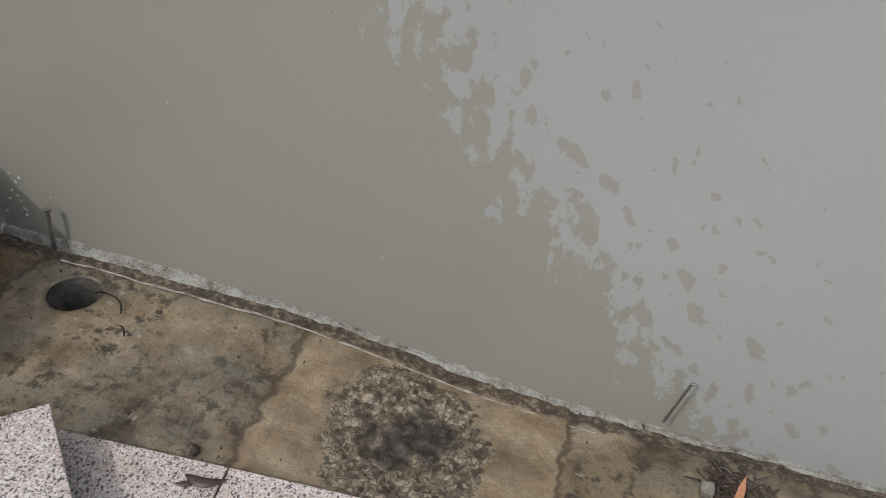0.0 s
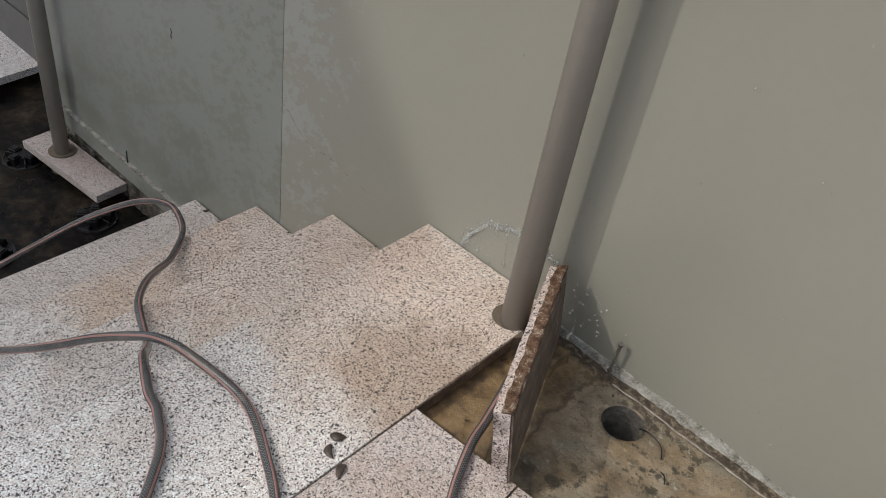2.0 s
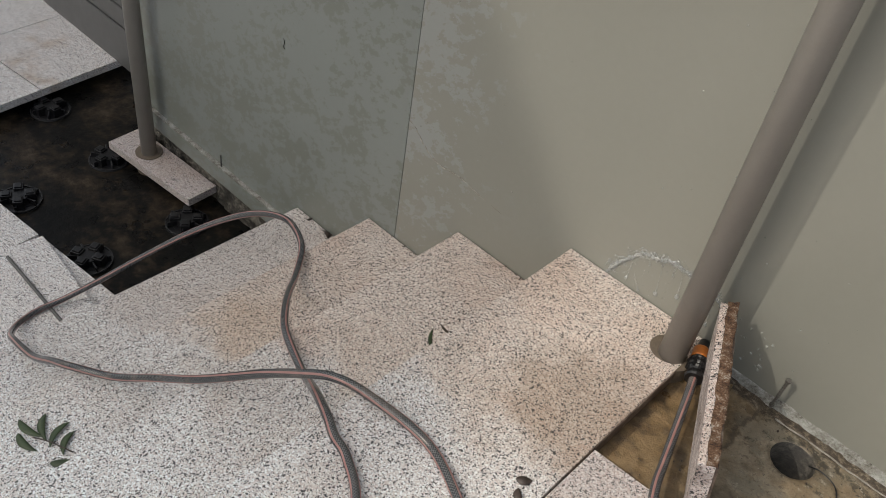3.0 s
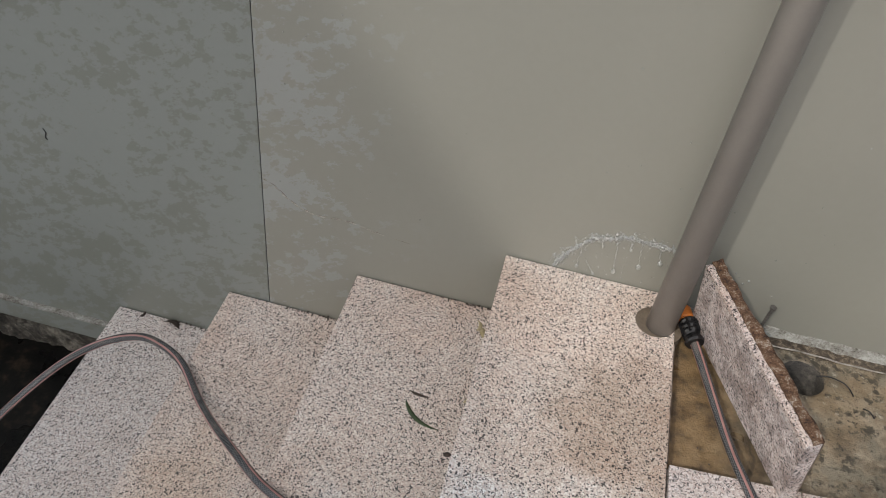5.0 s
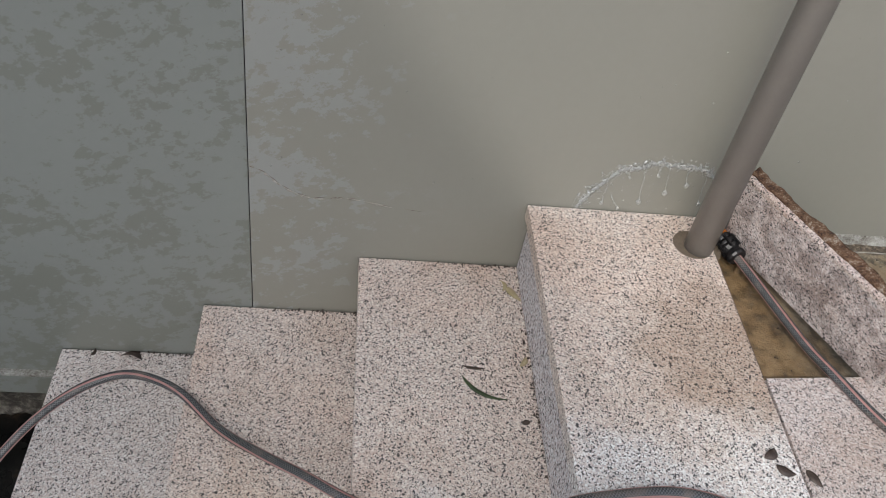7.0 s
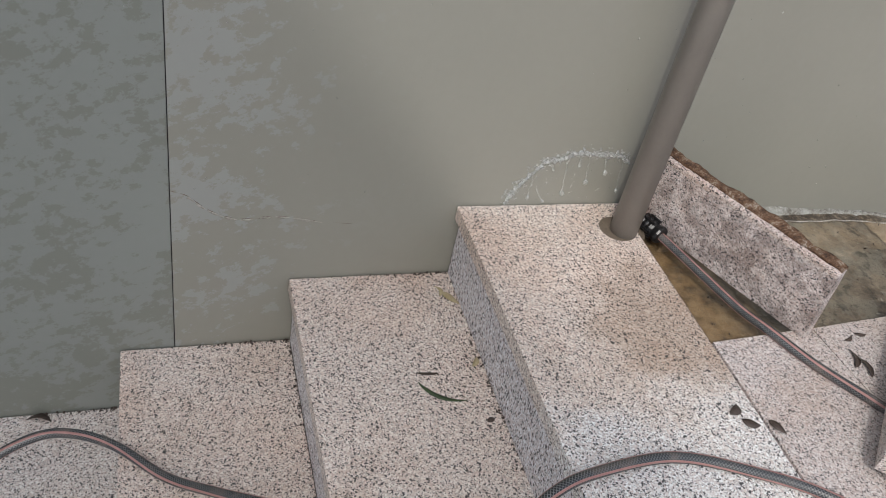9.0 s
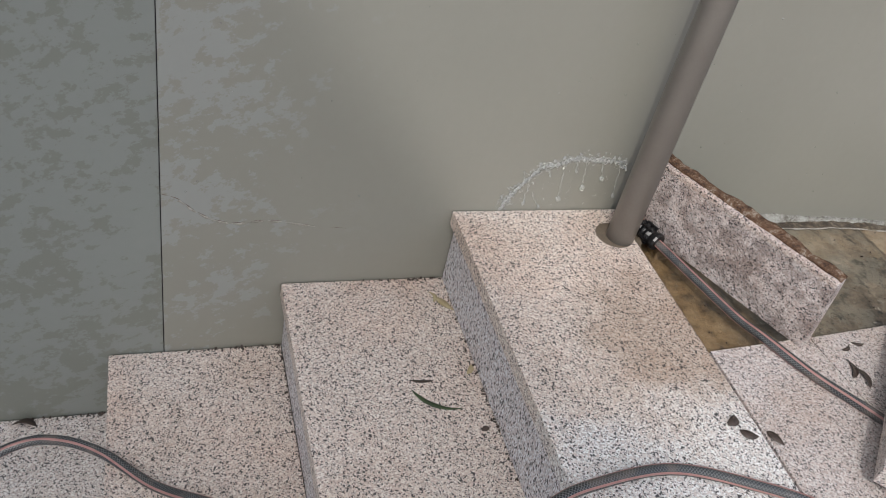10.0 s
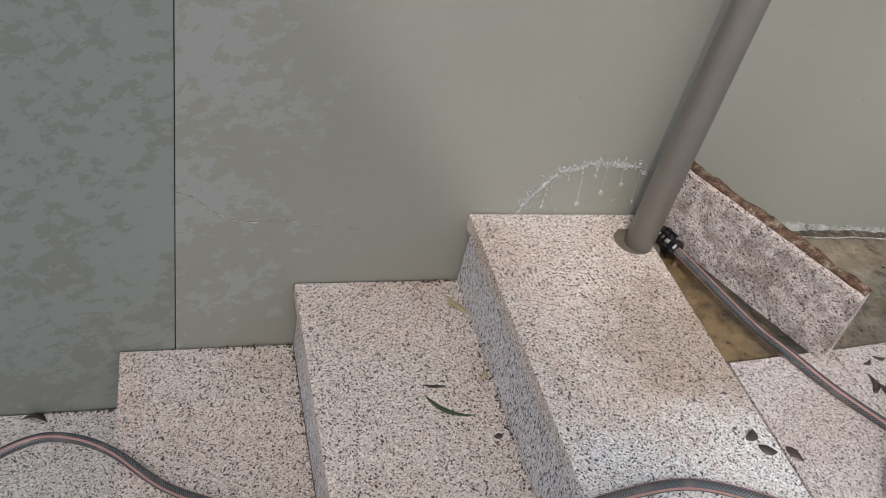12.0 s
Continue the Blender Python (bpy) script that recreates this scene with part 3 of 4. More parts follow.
for v in down:
    if isinstance(v, bmesh.types.BMVert):
        v.co.z = -0.17
for f in down:
    if isinstance(f, bmesh.types.BMFace):
        f.material_index = 1
for f in bmesh.ops.holes_fill(bed, edges=[e for e in down if isinstance(e, bmesh.types.BMEdge)], sides=0)["faces"]:
    f.material_index = 1
loose = [v for v in bed.verts if not v.link_faces]
bmesh.ops.delete(bed, geom=loose, context='VERTS')
screed = link_mesh("screed_bed", bed, M_SCREED, True)
screed.data.materials.append(M_HOLE)
tagged(screed, "ochre-stained wet screed with a round core hole and black silt", "screed", kind="structure")
tagged(link_mesh("landing_base", box(0.36, 5.0, -2.6, -0.43, PIT, -0.055, 0), M_MORTAR), "rough mortar base under the landing tiles", "base", kind="structure")

# ragged mortar fillet along the foot of the wall
fil = bmesh.new()
rows = []
for i in range(331):
    x = 0.36 + i * 0.008
    n1 = noise.noise((x * 14, 0, 0))
    n2 = noise.noise((x * 60, 5, 0))
    w = 0.0105 + 0.0025 * n1 + 0.003 * n2
    top = max(min(-0.021, -0.017 - 0.094 * (x - 0.69)), -0.031 + sag(x)) + 0.0035 * noise.noise((x * 20, 9, 0)) + 0.0025 * n2
    rows.append([fil.verts.new(p) for p in ((x, 0.004, -0.11), (x, -w - 0.004, -0.10), (x, -w, -0.036 + sag(x) + 0.003 * n2), (x, -w + 0.004, -0.033 + sag(x) + 0.003 * n1),
                                            (x, -0.0055 + 0.002 * n2, -0.029 + sag(x) + 0.0025 * n1), (x, -0.004 + 0.001 * n1, top - 0.002), (x, -0.002, top), (x, 0.004, top))])
for a, b in zip(rows, rows[1:]):
    for k in range(7):
        fil.faces.new((a[k], b[k], b[k + 1], a[k + 1]))
bmesh.ops.recalc_face_normals(fil, faces=fil.faces[:])
tagged(link_mesh("mortar_fillet", fil, M_FILLET, True), "ragged pale mortar fillet along the foot of the wall", "fillet", kind="structure")

# hard edge of old sealant in front of the fillet
seal = []
for i in range(124):
    x = 0.52 + i * 0.0075
    seal.append((x, -0.034 - 0.010 * (x - 0.5) - 0.003 * noise.noise((x * 9, 2, 0)), -0.033 + sag(x) + 0.003 * noise.noise((x * 25, 0, 4))))
tagged(link_mesh("sealant_edge", tube(seal, 0.0023, 7, 1, taper=lambda t: 0.75 + 0.5 * noise.noise((t * 60, 0, 0)), smooth=False), M_SEAL, True), "thin pale edge of old sealant along the screed", "sealant", kind="structure")

# ---- pole on the stairs ----
def lean(cx, cy, z0):
    return Matrix.Translation((cx, cy, z0)) @ Matrix.Rotation(radians(0.15), 4, 'X') @ Matrix.Translation((-cx, -cy, -z0))


def pole(cx, cy, z0, z1, label, collar_z):
    p = thing("pole", (cx, cy, z0), label, "pole", "handrail poles")
    part("tube", cylinder(cx, cy, z0, z1, 0.0266, seg=64, m=lean(cx, cy, z0)), M_POLE, p, smooth=True)
    part("sleeve", ring(cx - 0.004, cy + 0.002, z0, collar_z, 0.0222, 0.047), M_SLEEVE, p, "dirty mortar sleeve")
    return p


pole(0.3105, -0.086, -0.06, 2.9, "taupe round steel pole set through the granite tread", -0.0015)

# ---- landing tiles ----
paving = thing("landing_paving", (0.9, -0.9, -0.04), "pale speckled granite tiles of the landing", "paving", kind="structure")
COLS = [(0.3405, -0.380), (0.5535, -0.366), (0.967, -0.332), (1.382, -0.300), (1.797, -0.268), (2.21, -0.236), (2.625, -0.204), (3.04, -0.172), (3.455, -0.14), (3.87, -0.108), (4.285, -0.076), (4.70, -0.044)]


def joint(c, row):
    """Where the joints of the slightly skewed landing grid cross."""
    x, y = COLS[c]
    return Vector((x + (0.088 * 0.42 * row if c else 0.0), y - 0.42 * row))


for c in range(len(COLS) - 1):
    for row in range(5):
        quad = [joint(c, row + 1), joint(c + 1, row + 1), joint(c + 1, row), joint(c, row)]
        mid = sum(quad, Vector((0, 0))) / 4
        quad = [tuple(q + Vector((0.0015 if q.x < mid.x else -0.0015, 0.0015 if q.y < mid.y else -0.0015))) for q in quad]
        dz = random.uniform(-0.0007, 0.0007)
        part("tile", prism(quad, -T + dz, dz, 0.0012), M_TILE, paving)


def frame_of(origin, u, up=(0, 0, 1)):
    """A matrix with x along u, z up, y to the left of u."""
    x = Vector(u).normalized()
    z = (Vector(up) - x * Vector(up).dot(x)).normalized()
    y = z.cross(x)
    m = Matrix((x, y, z)).transposed().to_4x4()
    m.translation = origin
    return m


# a spare tile lying loose on the landing, over the hose
loose_tile = link_mesh("loose_tile", box(0, 0.435, 0, 0.40, 0, T, 0.002, frame_of((0.752, -0.358, 0.0245), (-0.712, -0.702, 0.0))), M_TILE)
tagged(loose_tile, "loose pale granite tile lying askew over the hose", "tile")

# riser slab stood on edge beside the pole
lean_m = frame_of((0.517, -0.391, 0.001), (-0.412, 0.911, 0.0), up=(-0.14, -0.06, 1))
slab = thing("spare_slab", (0.45, -0.23, 0.0), "spare granite slab stood on edge, crusted brown with mortar", "stone slab")
part("stone", worn_box(0, 0.365, -0.026, 0, 0, 0.157, 0.012, 0.0012, 4.0, lean_m), M_SLAB, slab)
part("arris", worn_box(0.001, 0.364, -0.0105, 0.0008, 0.1500, 0.1578, 0.006, 0.0010, 7.0, lean_m), M_ARRIS, slab, "pale bare arris along the upper edge")
part("back_stain", worn_box(0.002, 0.363, -0.030, -0.0265, 0.002, 0.157, 0.012, 0.0015, 9.0, lean_m), M_STAIN, slab, "brown mortar-stained back face")
part("crust", worn_box(0.0, 0.366, -0.0290, -0.0112, 0.1560, 0.1625, 0.0035, 0.0050, 2.0, lean_m), M_RUST, slab, "rust-brown mortar crust along the upper edge", True)
lump = worn_box(0.385, 0.43, -0.115, -0.06, -0.045, 0.0, 0.008, 0.006, 5.0)
tagged(link_mesh("mortar_lump", lump, M_SCREED, True), "lump of broken mortar propping the spare slab", "rubble")

# ---- lower yard ----
A = radians(6.5)
U, V = Vector((math.cos(A), math.sin(A), 0)), Vector((-math.sin(A), math.cos(A), 0))


def quad_at(origin, du, dv, gap=0.002):
    o = Vector((*origin, 0))
    return [((o + U * a + V * b).x, (o + U * a + V * b).y) for a, b in ((gap, gap), (du - gap, gap), (du - gap, dv - gap), (gap, dv - gap))]


yard = thing("yard_paving", (-2.6, -0.8, LOW - T), "pale granite pavers of the lower yard on pedestals", "paving", kind="structure")
corner = Vector((-2.228, -0.170, 0))
for a in range(4):
    for b in range(-5, 1):
        o = corner - U * 0.45 * (a + 1) + V * 0.45 * b
        h = 0.45 if b < 0 else 0.62
        part("paver", prism(quad_at((o.x, o.y), 0.45, h), LOW - T, LOW + random.uniform(-0.001, 0.001), 0.0015), M_PAVER if (a, b) == (0, 0) else M_YARD, yard)
near = Vector((-1.478, -0.549, 0))
for a, start, w in ((-2, -0.700, 0.247), (-1, -0.456, 0.449), (0, 0.013, 0.61)):
    for b in range(4):
        o = near + U * start - V * 0.45 * (b + 1)
        part("paver", prism(quad_at((o.x, o.y), w, 0.45, 0.003), LOW - T, LOW + random.uniform(-0.001, 0.001), 0.0015), M_YARD, yard)
offcut = link_mesh("offcut_slab", prism([(-1.475, -0.93), (-0.93, -0.97), (-0.93, -0.597), (-1.445, -0.556)], LOW + 0.001, LOW + 0.025, 0.0015), M_YARD)
tagged(offcut, "thin granite offcut lying on the lower pavers", "stone slab")
rod = link_mesh("steel_rod", tube([(-1.412, -0.680, LOW + 0.031), (-1.25, -0.682, LOW + 0.031), (-1.02, -0.686, LOW + 0.031)], 0.0050, 10, 4), M_LOUVRE, True)
tagged(rod, "thin dark steel rod lying on the offcut slab", "rod")

low_slab = link_mesh("cut_paver", prism([(-1.800, -0.140), (-1.362, -0.100), (-1.372, 0.018), (-1.812, -0.010)], LOW - T, LOW, 0.002), M_TILE)
tagged(low_slab, "narrow cut granite paver carrying a pole beside the wall", "paver")
pole(-1.662, -0.062, LOW - T - 0.05, 2.4, "taupe round steel pole standing in a cut granite paver", LOW + 0.004)


def pedestal(cx, cy, turn, top):
    """A black adjustable paving pedestal: foot with rim, screw, head with upright lugs."""
    p = thing("paving_pedestal", (cx, cy, PIT), "black plastic paving pedestal on the wet slab", "pedestal", "paving pedestals")
    part("foot", cylinder(cx, cy, PIT, PIT + 0.005, 0.072, 0.070, 40), M_BLACK, p)
    part("rim", ring(cx, cy, PIT + 0.004, PIT + 0.009, 0.068, 0.0715, 40), M_RIM, p)
    part("screw", cylinder(cx, cy, PIT + 0.004, top - 0.012, 0.036, 0.034, 28), M_BLACK, p)
    part("head", cylinder(cx, cy, top - 0.040, top - 0.034, 0.050, seg=32), M_BLACK, p)
    for k in range(4):
        m = Matrix.Translation((cx, cy, 0)) @ Matrix.Rotation(turn + k * math.pi / 2, 4, 'Z')
        lug = box(0.020, 0.054, -0.0155, 0.0155, top - 0.036, top - 0.005, 0.002, m)
        lug = box(0.025, 0.049, -0.0110, 0.0110, top - 0.005, top - 0.0005, 0.001, m, lug)
        part("lug", lug, M_BLACK, p)
    for k in range(6):
        a = turn + 0.4 + k * math.pi / 3
        m = Matrix.Translation((cx, cy, 0)) @ Matrix.Rotation(a, 4, 'Z')
        part("fin", box(0.034, 0.066, -0.0025, 0.0025, PIT + 0.004, PIT + 0.024, 0.001, m), M_BLACK, p)


PTOP = LOW - T - 0.002
for cx, cy, turn, top in ((-1.790, -0.150, 0.3, PTOP), (-1.335, -0.128, 0.9, PTOP), (-2.185, -0.168, 0.1, PTOP), (-1.36, -0.465, 0.5, PTOP),
                          (-1.757, -0.495, 1.1, PTOP)):
    pedestal(cx, cy, turn, top)

# boarded gate panel in line with the wall
gate = thing("gate", (-3.0, 0.19, -0.70), "grey enamelled metal gate with horizontal ribs", "gate", kind="structure")
part("leaf_sheet", box(-4.1, -2.10, 0.176, 0.20, -0.715, 1.5, 0.001), M_LOUVRE, gate)
for k in range(22):
    z = -0.531 + 0.09 * k
    part("board", box(-4.09, -2.116, 0.166, 0.1755, z, z + 0.079, 0.0040), M_LOUVRE, gate)
part("stile", box(-2.1145, -2.085, 0.160, 0.205, -0.72, 1.5, 0.003), M_LOUVRE, gate)
part("rail", box(-4.1, -2.116, 0.165, 0.1755, -0.722, -0.540, 0.003), M_LOUVRE, gate)
part("post", box(-2.083, -1.70, 0.205, 0.26, PIT, 1.6, 0.003), M_LOUVRE, gate)

# ---- hoses ----
hose = thing("garden_hose", (0.0, -0.62, 0.0), "clear braided garden hose with a red stripe, looped over the steps", "hose")
HR2 = 0.0083
Z3, Z2, Z1, Z0 = HR2, HR2 - R, HR2 - 2 * R, HR2 - 3 * R
loop = [(0.42, -1.16, Z3), (0.30, -0.93, Z3), (0.17, -0.765, Z3), (0.09, -0.712, Z3), (0.045, -0.700, Z3 + 0.001), (0.004, -0.682, Z3 + 0.002), (-0.055, -0.652, -0.020), (-0.12, -0.612, -0.085), (-0.19, -0.575, -0.138), (-0.295, -0.530, Z2 + 0.004),
        (-0.375, -0.468, -0.185), (-0.455, -0.393, -0.245), (-0.53, -0.315, -0.302), (-0.61, -0.232, Z1 + 0.006), (-0.675, -0.203, -0.310), (-0.735, -0.198, -0.316), (-0.81, -0.222, -0.342), (-0.885, -0.268, -0.39), (-0.96, -0.35, -0.455),
        (-1.045, -0.455, -0.55), (-1.100, -0.56, -0.62), (-1.140, -0.645, -0.667), (-1.158, -0.705, -0.683), (-1.150, -0.755, -0.683), (-1.115, -0.795, -0.660), (-1.045, -0.828, -0.605), (-0.93, -0.855, -0.505), (-0.79, -0.862, -0.435), (-0.690, -0.855, -0.365), (-0.608, -0.845, Z1 + 0.006), (-0.52, -0.800, -0.300),
        (-0.42, -0.762, -0.238), (-0.305, -0.738, Z2 + 0.006), (-0.235, -0.712, -0.098), (-0.165, -0.682, -0.045), (-0.10, -0.653, -0.006), (-0.046, -0.627, 0.016), (0.02, -0.608, 0.018), (0.15, -0.593, Z3),
        (0.26, -0.632, Z3), (0.36, -0.69, Z3), (0.46, -0.80, Z3), (0.55, -1.0, Z3), (0.58, -1.3, Z3)]


def striped_hose(line, twist, owner):
    """The braided tube with two red strands moulded into its skin."""
    body = part("tube", tube(line, HR2, 18, 12, twist=twist), M_HOSE, owner, smooth=True)
    mid = smooth_path(line, 12)
    for phase in (0.3, 2.4, 4.5):
        strand, run, side = [], 0.0, None
        for i, p in enumerate(mid):
            d = (mid[min(i + 1, len(mid) - 1)] - mid[max(i - 1, 0)]).normalized()
            side = d.cross(Vector((0, 0, 1))).normalized() if side is None else (side - d * side.dot(d)).normalized()
            run += (p - mid[i - 1]).length if i else 0.0
            a = phase + twist * run
            strand.append(p + (side * math.cos(a) + d.cross(side) * math.sin(a)) * (HR2 - 0.0026))
        part("stripe", tube(strand, 0.0031, 10, 1, smooth=False), M_STRIPE, body, "faded red stripe", True)


striped_hose(loop, 2.5, hose)

feed = thing("supply_hose", (0.45, -0.37, 0.0), "braided hose with black coupling beside the pole", "hose")
feed_line = [(0.366, -0.095, 0.008), (0.385, -0.150, 0.006), (0.412, -0.235, 0.003), (0.437, -0.315, 0.002), (0.456, -0.375, Z3 + 0.001), (0.495, -0.455, Z3), (0.545, -0.53, Z3), (0.60, -0.61, Z3), (0.70, -0.72, Z3), (0.85, -0.86, Z3), (1.1, -1.0, Z3)]
striped_hose(feed_line, 2.0, feed)
coupling = part("coupling", tube([(0.357, -0.070, 0.010), (0.362, -0.083, 0.010), (0.366, -0.095, 0.009), (0.374, -0.118, 0.008)], 0.0165, 12, 6, taper=lambda t: 1.0 + 0.12 * math.sin(t * 22)), M_BLACK, feed, "ribbed black plastic coupling")
for k in range(6):
    a = k * math.pi / 3
    c = Vector((0.364, -0.088, 0.010))
    d = Vector((0.28, -0.96, 0)).normalized()
    s1, s2 = d.cross(Vector((0, 0, 1))), Vector((0, 0, 1))
    p = c + (s1 * math.cos(a) + s2 * math.sin(a)) * 0.0175
    part("grip", tube([p - d * 0.013, p, p + d * 0.013], 0.0028, 6, 2), M_BLACK, coupling)
part("collar", tube([(0.347, -0.044, 0.010), (0.351, -0.055, 0.010), (0.355, -0.066, 0.010)], 0.0155, 16, 4), M_ORANGE, feed, "orange plastic collar", True)
part("spigot", tube([(0.341, -0.018, 0.006), (0.344, -0.032, 0.008), (0.347, -0.045, 0.010)], 0.011, 14, 4), M_BLACK, feed, smooth=True)

# ---- small metal ----
def bolt(base, tip, r, label, head):
    b = thing("anchor_bolt", base, label, "bolt", "anchor bolts")
    base, tip = Vector(base), Vector(tip)
    line = [base + (tip - base) * i / 24 for i in range(25)]
    part("shank", tube(line, r, 10, 1, taper=lambda t: 1.0 + 0.10 * math.cos(t * 24 * math.pi), smooth=False), M_STEEL, b)
    d = (tip - base).normalized()
    if head:
        part("head", tube([tip - d * 0.001, tip + d * 0.003], r * 1.9, 12, 2), M_STEEL, b)
    part("washer", tube([base + d * 0.006, base + d * 0.009], r * 1.6, 12, 2), M_STEEL, b)


bolt((0.500, -0.020, -0.03), (0.503, -0.021, 0.049), 0.0032, "grimy steel anchor bolt standing in the mortar fillet", True)
bolt((1.480, -0.022, -0.045), (1.497, -0.022, 0.036), 0.0019, "leaning zinc anchor pin in the mortar fillet", False)
tagged(link_mesh("bent_tip", tube([(1.497, -0.022, 0.035), (1.499, -0.022, 0.038), (1.506, -0.023, 0.0385)], 0.0022, 8, 4), M_STEEL, True), "bent wire end hooked over the anchor pin", "wire")
tagged(link_mesh("wall_pin", tube([(-1.300, 0.004, -0.612), (-1.298, -0.006, -0.60), (-1.296, -0.008, -0.532)], 0.0022, 8, 4), M_BLACK, True), "thin black pin rising from the plinth band", "pin")
tagged(link_mesh("wire_curl", tube([(0.612, -0.082, -0.036), (0.630, -0.084, -0.027), (0.655, -0.089, -0.027), (0.668, -0.098, -0.029), (0.676, -0.112, -0.032)], 0.0013, 6, 8), M_BLACK, True), "thin black wire curling out of the core hole", "wire")
tagged(link_mesh("wire_bit", tube([(0.690, -0.136, -0.031), (0.700, -0.142, -0.028), (0.708, -0.153, -0.031)], 0.0012, 6, 6), M_BLACK, True), "scrap of black wire on the screed", "wire")
tagged(link_mesh("paint_fleck", tube([(-0.986, 0.0, 0.032), (-0.981, -0.001, 0.022), (-0.985, -0.001, 0.010), (-0.982, 0.0, 0.003)], 0.0011, 6, 6), M_BLACK, True), "small black drip on the rendered wall", "drip")

# hairline crack with lifted lips
crack_line = [(-0.505, 0.040), (-0.480, 0.030), (-0.455, 0.007), (-0.425, -0.012), (-0.390, -0.021), (-0.350, -0.017), (-0.315, -0.018), (-0.25, -0.031), (-0.175, -0.041)]
crack = thing("wall_crack", (-0.34, 0.0, 0.0), "hairline crack with lifted pale lips in the render", "crack", kind="structure")
part("fissure", tube([(x, 0.0004, z + 0.0015 * noise.noise((x * 90, 0, 0))) for x, z in crack_line], 0.0009, 6, 10, taper=lambda t: 0.75 + 0.25 * math.cos(t * 60) - 0.25 * t), M_STAIN, crack, smooth=True)
part("lip", tube([(x, 0.0006, z - 0.0026) for x, z in crack_line[1:8]], 0.0030, 6, 10, taper=lambda t: 0.55 + 0.3 * math.cos(t * 47) + 0.15 * math.cos(t * 113)), M_SEAL, crack, smooth=True)

# ---- water thrown against the wall ----
rng = random.Random(5)
ball = bmesh.new()
bmesh.ops.create_icosphere(ball, subdivisions=2, radius=1.0)
BALL_V = [v.co.copy() for v in ball.verts]
BALL_F = [[v.index for v in f.verts] for f in ball.faces]
ball.free()
drop_v, drop_f = [], []


def drop(x, z, r, stretch=1.0):
    r *= 1.25
    base = len(drop_v)
    drop_v.extend((x + r * v.x, -0.35 * r + 0.75 * r * v.y, z + r * stretch * v.z) for v in BALL_V)
    drop_f.extend([base + i for i in f] for f in BALL_F)


arc = smooth_path([(0.094, 0, 0.003), (0.103, 0, 0.024), (0.116, 0, 0.047), (0.136, 0, 0.075), (0.157, 0, 0.098), (0.186, 0, 0.103), (0.210, 0, 0.116), (0.240, 0, 0.116), (0.271, 0, 0.113), (0.303, 0, 0.111), (0.327, 0, 0.095)], 24)
for p in arc:
    drop(p.x + rng.gauss(0, 0.0015), p.z + rng.gauss(0, 0.0018), rng.uniform(0.0012, 0.0030), rng.uniform(0.7, 1.3))
    for k in range(2):
        drop(p.x + rng.gauss(0, 0.007), p.z + rng.gauss(0.002, 0.007), rng.uniform(0.0006, 0.0023), rng.uniform(0.7, 1.3))
for x0, z0, x1, z1, end in ((0.198, 0.100, 0.207, 0.025, 0.0042), (0.241, 0.110, 0.249, 0.051, 0.0046), (0.275, 0.108, 0.284, 0.072, 0.0042), (0.138, 0.062, 0.137, 0.016, 0.0036),
                            (0.149, 0.040, 0.171, 0.006, 0.0030), (0.315, 0.104, 0.322, 0.030, 0.0032), (0.222, 0.108, 0.226, 0.088, 0.0026), (0.170, 0.100, 0.174, 0.080, 0.0024)):
    n = int((z0 - z1) / 0.0035)
    for k in range(n):
        t = k / n
        drop(x0 + (x1 - x0) * t + rng.gauss(0, 0.0008), z0 + (z1 - z0) * t, rng.uniform(0.0005, 0.0014), rng.uniform(1.2, 2.0))
    drop(x1, z1, end, 1.25)
for k in range(28):
    drop(rng.uniform(0.36, 0.45), rng.uniform(-0.005, 0.10), rng.uniform(0.0006, 0.0024))
for k in range(45):
    drop(rng.uniform(0.12, 0.32), rng.uniform(0.01, 0.10), rng.uniform(0.0005, 0.0014))
for k in range(80):
    drop(rng.uniform(-0.6, 1.2), rng.uniform(0.0, 0.6), rng.uniform(0.0007, 0.0017))
beads = bpy.data.meshes.new("water_drops")
beads.from_pydata(drop_v, [], drop_f)
beads.materials.append(M_WATER)
for poly in beads.polygons:
    poly.use_smooth = True
tagged(new("water_drops", beads), "clear water beads splashed in an arc on the wall", "water", kind="stuff")

# ---- leaves and litter ----
def leaf(at, turn, length, width, mat, label, bend=0.2, tilt=0.0):
    m = Matrix.Translation(at) @ Matrix.Rotation(radians(turn), 4, 'Z') @ Matrix.Rotation(radians(tilt), 4, 'X')
    return tagged(link_mesh("leaf", leaf_mesh(length, width, bend, m), mat, True), label, "leaf", "fallen leaves")


leaf((-0.087, -0.315, -R), -32, 0.092, 0.0085, M_LEAF_GREEN, "narrow green leaf curled on a granite step", 0.38)
leaf((-0.094, -0.262, -R), -6, 0.040, 0.006, M_LEAF_DARK, "small withered brown leaf on a granite step", 0.2)
leaf((-0.006, -0.080, -R), -55, 0.046, 0.014, M_LEAF_PALE, "pale dead leaf beside a granite riser", 0.2)
leaf((-0.018, -0.056, -R), 100, 0.030, 0.008, M_LEAF_PALE, "pale dead leaf beside a granite riser", 0.5)
leaf((0.000, -0.243, -R), 60, 0.026, 0.010, M_LEAF_PALE, "small yellow dead leaf beside a granite riser", 0.3)
leaf((-0.012, -0.371, -R), 20, 0.016, 0.010, M_LEAF_DARK, "dark wet scrap of leaf on a step", 0.1)
leaf((0.302, -0.522, 0.0), 40, 0.028, 0.015, M_LEAF_DARK, "dark wet leaf on the top granite step", 0.3, 8)
leaf((0.313, -0.551, 0.0), -30, 0.030, 0.013, M_LEAF_DARK, "dark wet leaf on the top granite step", 0.4, 12)
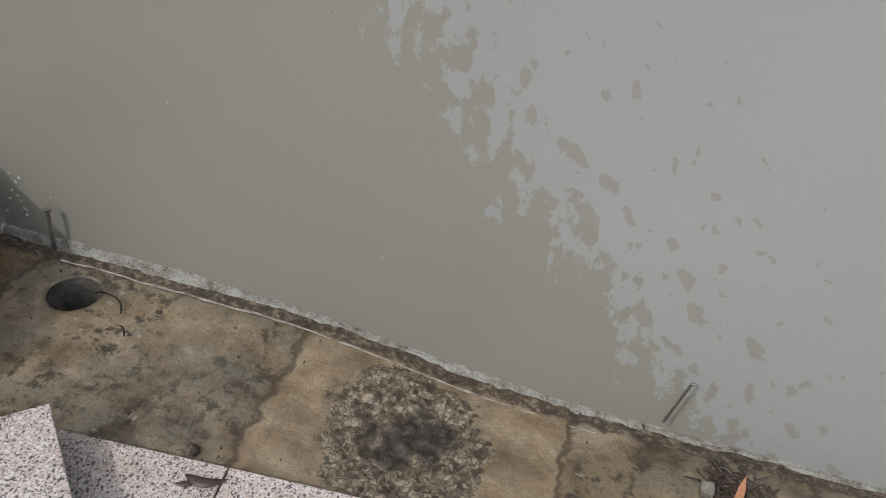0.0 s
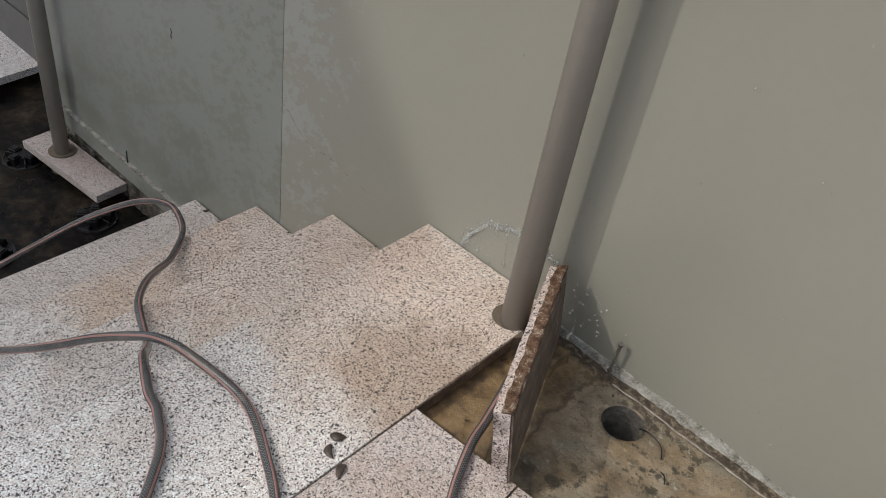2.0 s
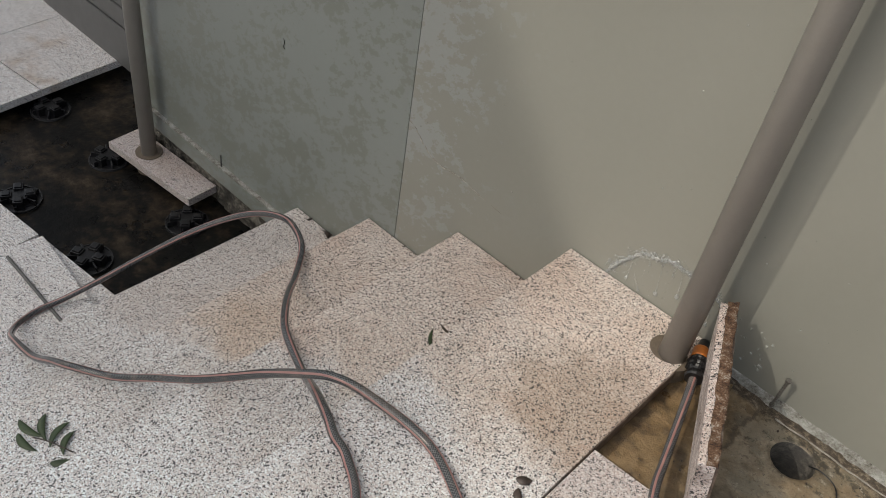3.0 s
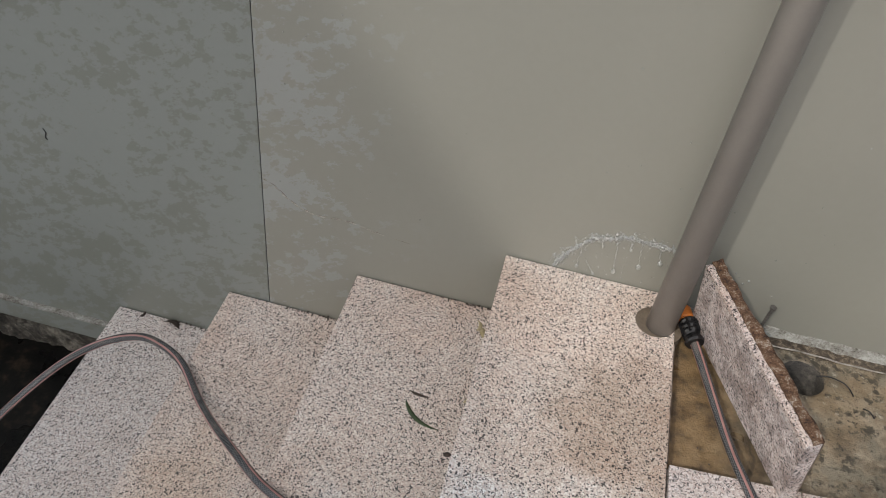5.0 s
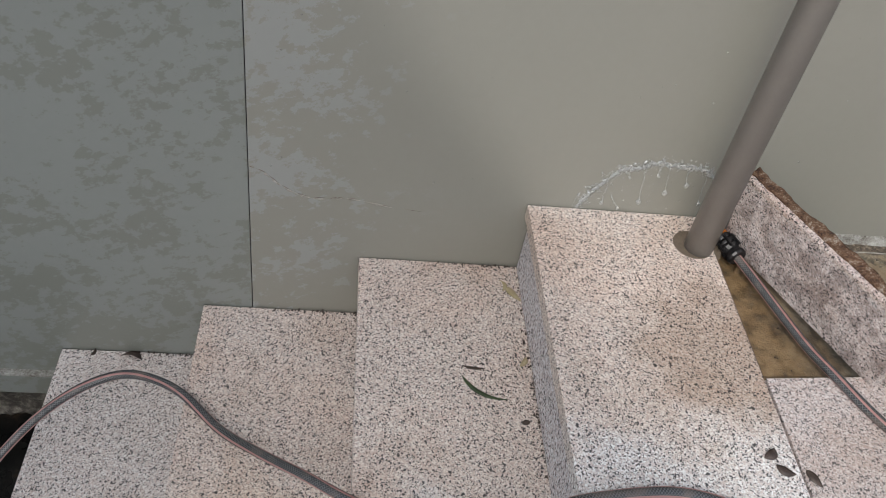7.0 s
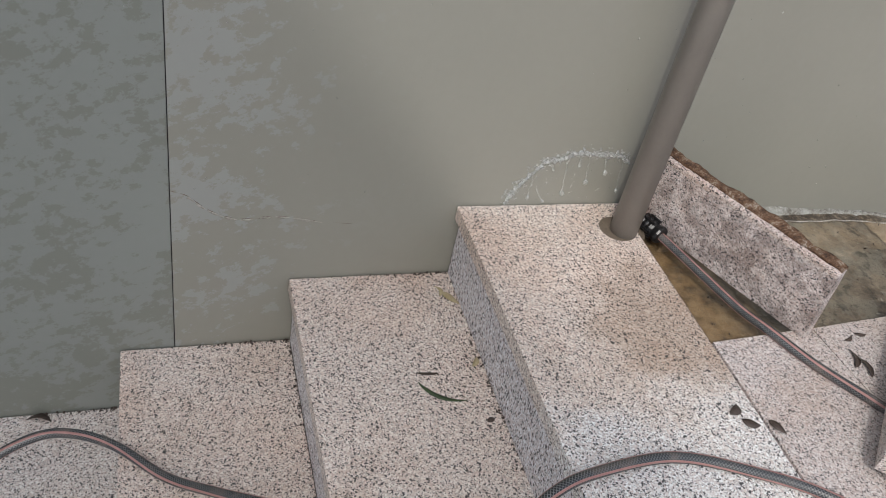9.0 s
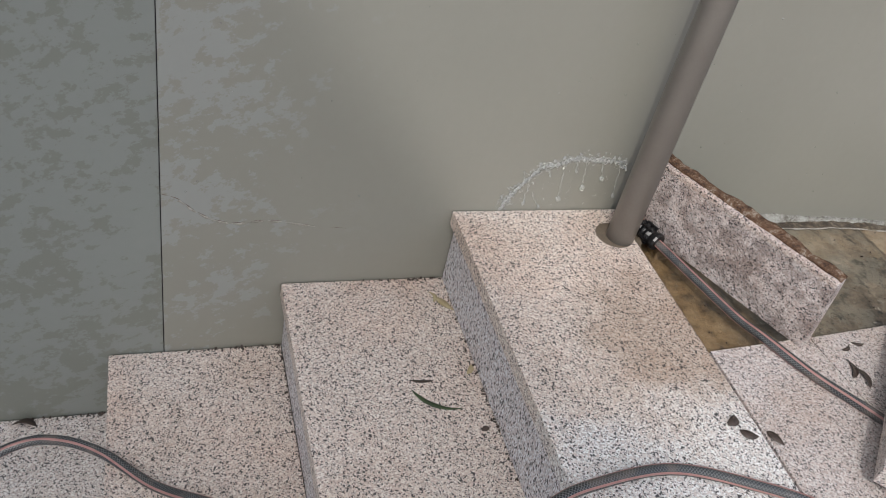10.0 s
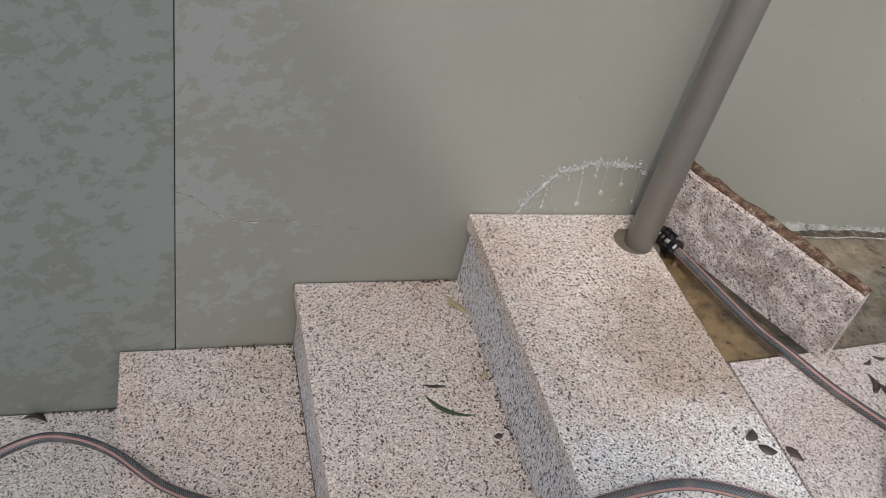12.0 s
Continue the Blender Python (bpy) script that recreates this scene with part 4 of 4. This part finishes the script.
leaf((0.352, -0.561, 0.001), -62, 0.032, 0.013, M_LEAF_DARK, "dark wet leaf beside the landing joint", 0.2, 6)
for x, y, turn, ln in ((0.610, -0.402, 25, 0.026), (0.590, -0.447, 70, 0.045), (0.600, -0.462, 95, 0.050), (0.640, -0.395, -10, 0.026), (0.952, -0.366, 12, 0.052), (0.935, -0.372, 40, 0.03)):
    leaf((x, y, 0.001), turn, ln, ln * 0.24, M_LEAF_DARK, "dark dried leaf on the landing tiles", 0.4, 10)
leaf((0.901, -0.300, -0.034), 120, 0.022, 0.011, M_LEAF_DARK, "dark curled leaf on the wet screed", 0.8, 20)
leaf((-0.762, -0.014, -3 * R), 170, 0.045, 0.020, M_LEAF_DARK, "dark wet leaf where step meets wall", 0.4, 25)
leaf((-0.842, -0.010, -3 * R), 75, 0.020, 0.008, M_LEAF_DARK, "dark wet scrap where step meets wall", 0.4, 50)

twig = thing("leafy_twig", (-0.47, -0.97, -2 * R), "fresh twig with green leaves dropped on a step", "twig")
part("stem", tube([(-0.505, -0.985, -2 * R + 0.004), (-0.47, -0.965, -2 * R + 0.006), (-0.425, -0.945, -2 * R + 0.004)], 0.0014, 6, 6), M_LEAF_DARK, twig, smooth=True)
for x, y, turn, ln in ((-0.525, -0.985, 15, 0.062), (-0.515, -0.962, -25, 0.06), (-0.485, -0.948, -60, 0.058), (-0.50, -1.005, 8, 0.055), (-0.455, -0.945, -48, 0.05), (-0.415, -0.972, 60, 0.04), (-0.40, -0.94, 75, 0.026)):
    m = Matrix.Translation((x, y, -2 * R + 0.001)) @ Matrix.Rotation(radians(turn), 4, 'Z') @ Matrix.Rotation(radians(10), 4, 'X')
    part("leaf", leaf_mesh(ln * 1.15, 0.015, 0.25, m), M_LEAF_GREEN, twig, smooth=True)

shard = link_mesh("clay_shard", prism([(-0.008, -0.045), (0.008, -0.047), (0.005, 0.0), (0.001, 0.022), (-0.004, 0.0)], 0, 0.006, 0.0015,
                                      Matrix.Translation((1.590, -0.100, -0.052)) @ Matrix.Rotation(radians(-12), 4, 'Z') @ Matrix.Rotation(radians(12), 4, 'X')), M_SHARD)
tagged(shard, "pointed orange terracotta shard in wet litter", "shard")
litter = bmesh.new()
for k in range(80):
    x, y = 1.578 + rng.gauss(0, 0.024), -0.085 + rng.gauss(0, 0.020)
    m = Matrix.Translation((x, min(y, -0.04), -0.072 + rng.uniform(0, 0.010))) @ Euler((rng.uniform(-0.6, 0.6), rng.uniform(-0.4, 0.4), rng.uniform(0, 6))).to_matrix().to_4x4()
    tmp = leaf_mesh(rng.uniform(0.012, 0.032), rng.uniform(0.003, 0.008), rng.uniform(0, 0.8), m)
    me = bpy.data.meshes.new("tmp")
    tmp.to_mesh(me)
    tmp.free()
    litter.from_mesh(me)
    bpy.data.meshes.remove(me)
tagged(link_mesh("leaf_litter", litter, M_LEAF_DARK, True), "wet black leaf litter heaped against the wall", "litter", kind="stuff")
tagged(link_mesh("pebble", worn_box(1.540, 1.556, -0.116, -0.098, -0.072, -0.056, 0.004, 0.002, 3.0), M_MORTAR, True), "small pale pebble on the wet screed", "pebble")

# fine grit and leaf crumbs in the corners of the steps
grit = bmesh.new()


def crumb(x, y, z, r):
    m = Matrix.Translation((x, y, z + r * 0.4)) @ Euler((rng.uniform(0, 6), rng.uniform(0, 6), rng.uniform(0, 6))).to_matrix().to_4x4() @ Matrix.Diagonal((r * rng.uniform(0.6, 2.2), r, r * 0.6, 1))
    bmesh.ops.create_icosphere(grit, subdivisions=1, radius=1.0, matrix=m)


for k in (1, 2, 3):
    x0, x1, z = STEPS[k][0], STEPS[k - 1][0] + 0.011, -R * k
    for i in range(34):
        crumb(x1 - abs(rng.gauss(0, 0.09)) - 0.002, -0.004 - abs(rng.gauss(0, 0.003)), z, rng.uniform(0.0009, 0.0030))
    for i in range(90):
        crumb(x1 - abs(rng.gauss(0, 0.004)) - 0.001, rng.uniform(-0.9, -0.01), z, rng.uniform(0.0008, 0.0028))
    for i in range(18):
        crumb(rng.uniform(x0, x1), rng.uniform(-0.9, -0.02), z, rng.uniform(0.0006, 0.0018))
for i in range(120):
    crumb(rng.uniform(0.36, 1.6), rng.uniform(-0.34, -0.05), -0.034, rng.uniform(0.0006, 0.0022))
tagged(link_mesh("grit", grit, M_LEAF_DARK), "dark grit and leaf crumbs in the step corners", "grit", kind="stuff")
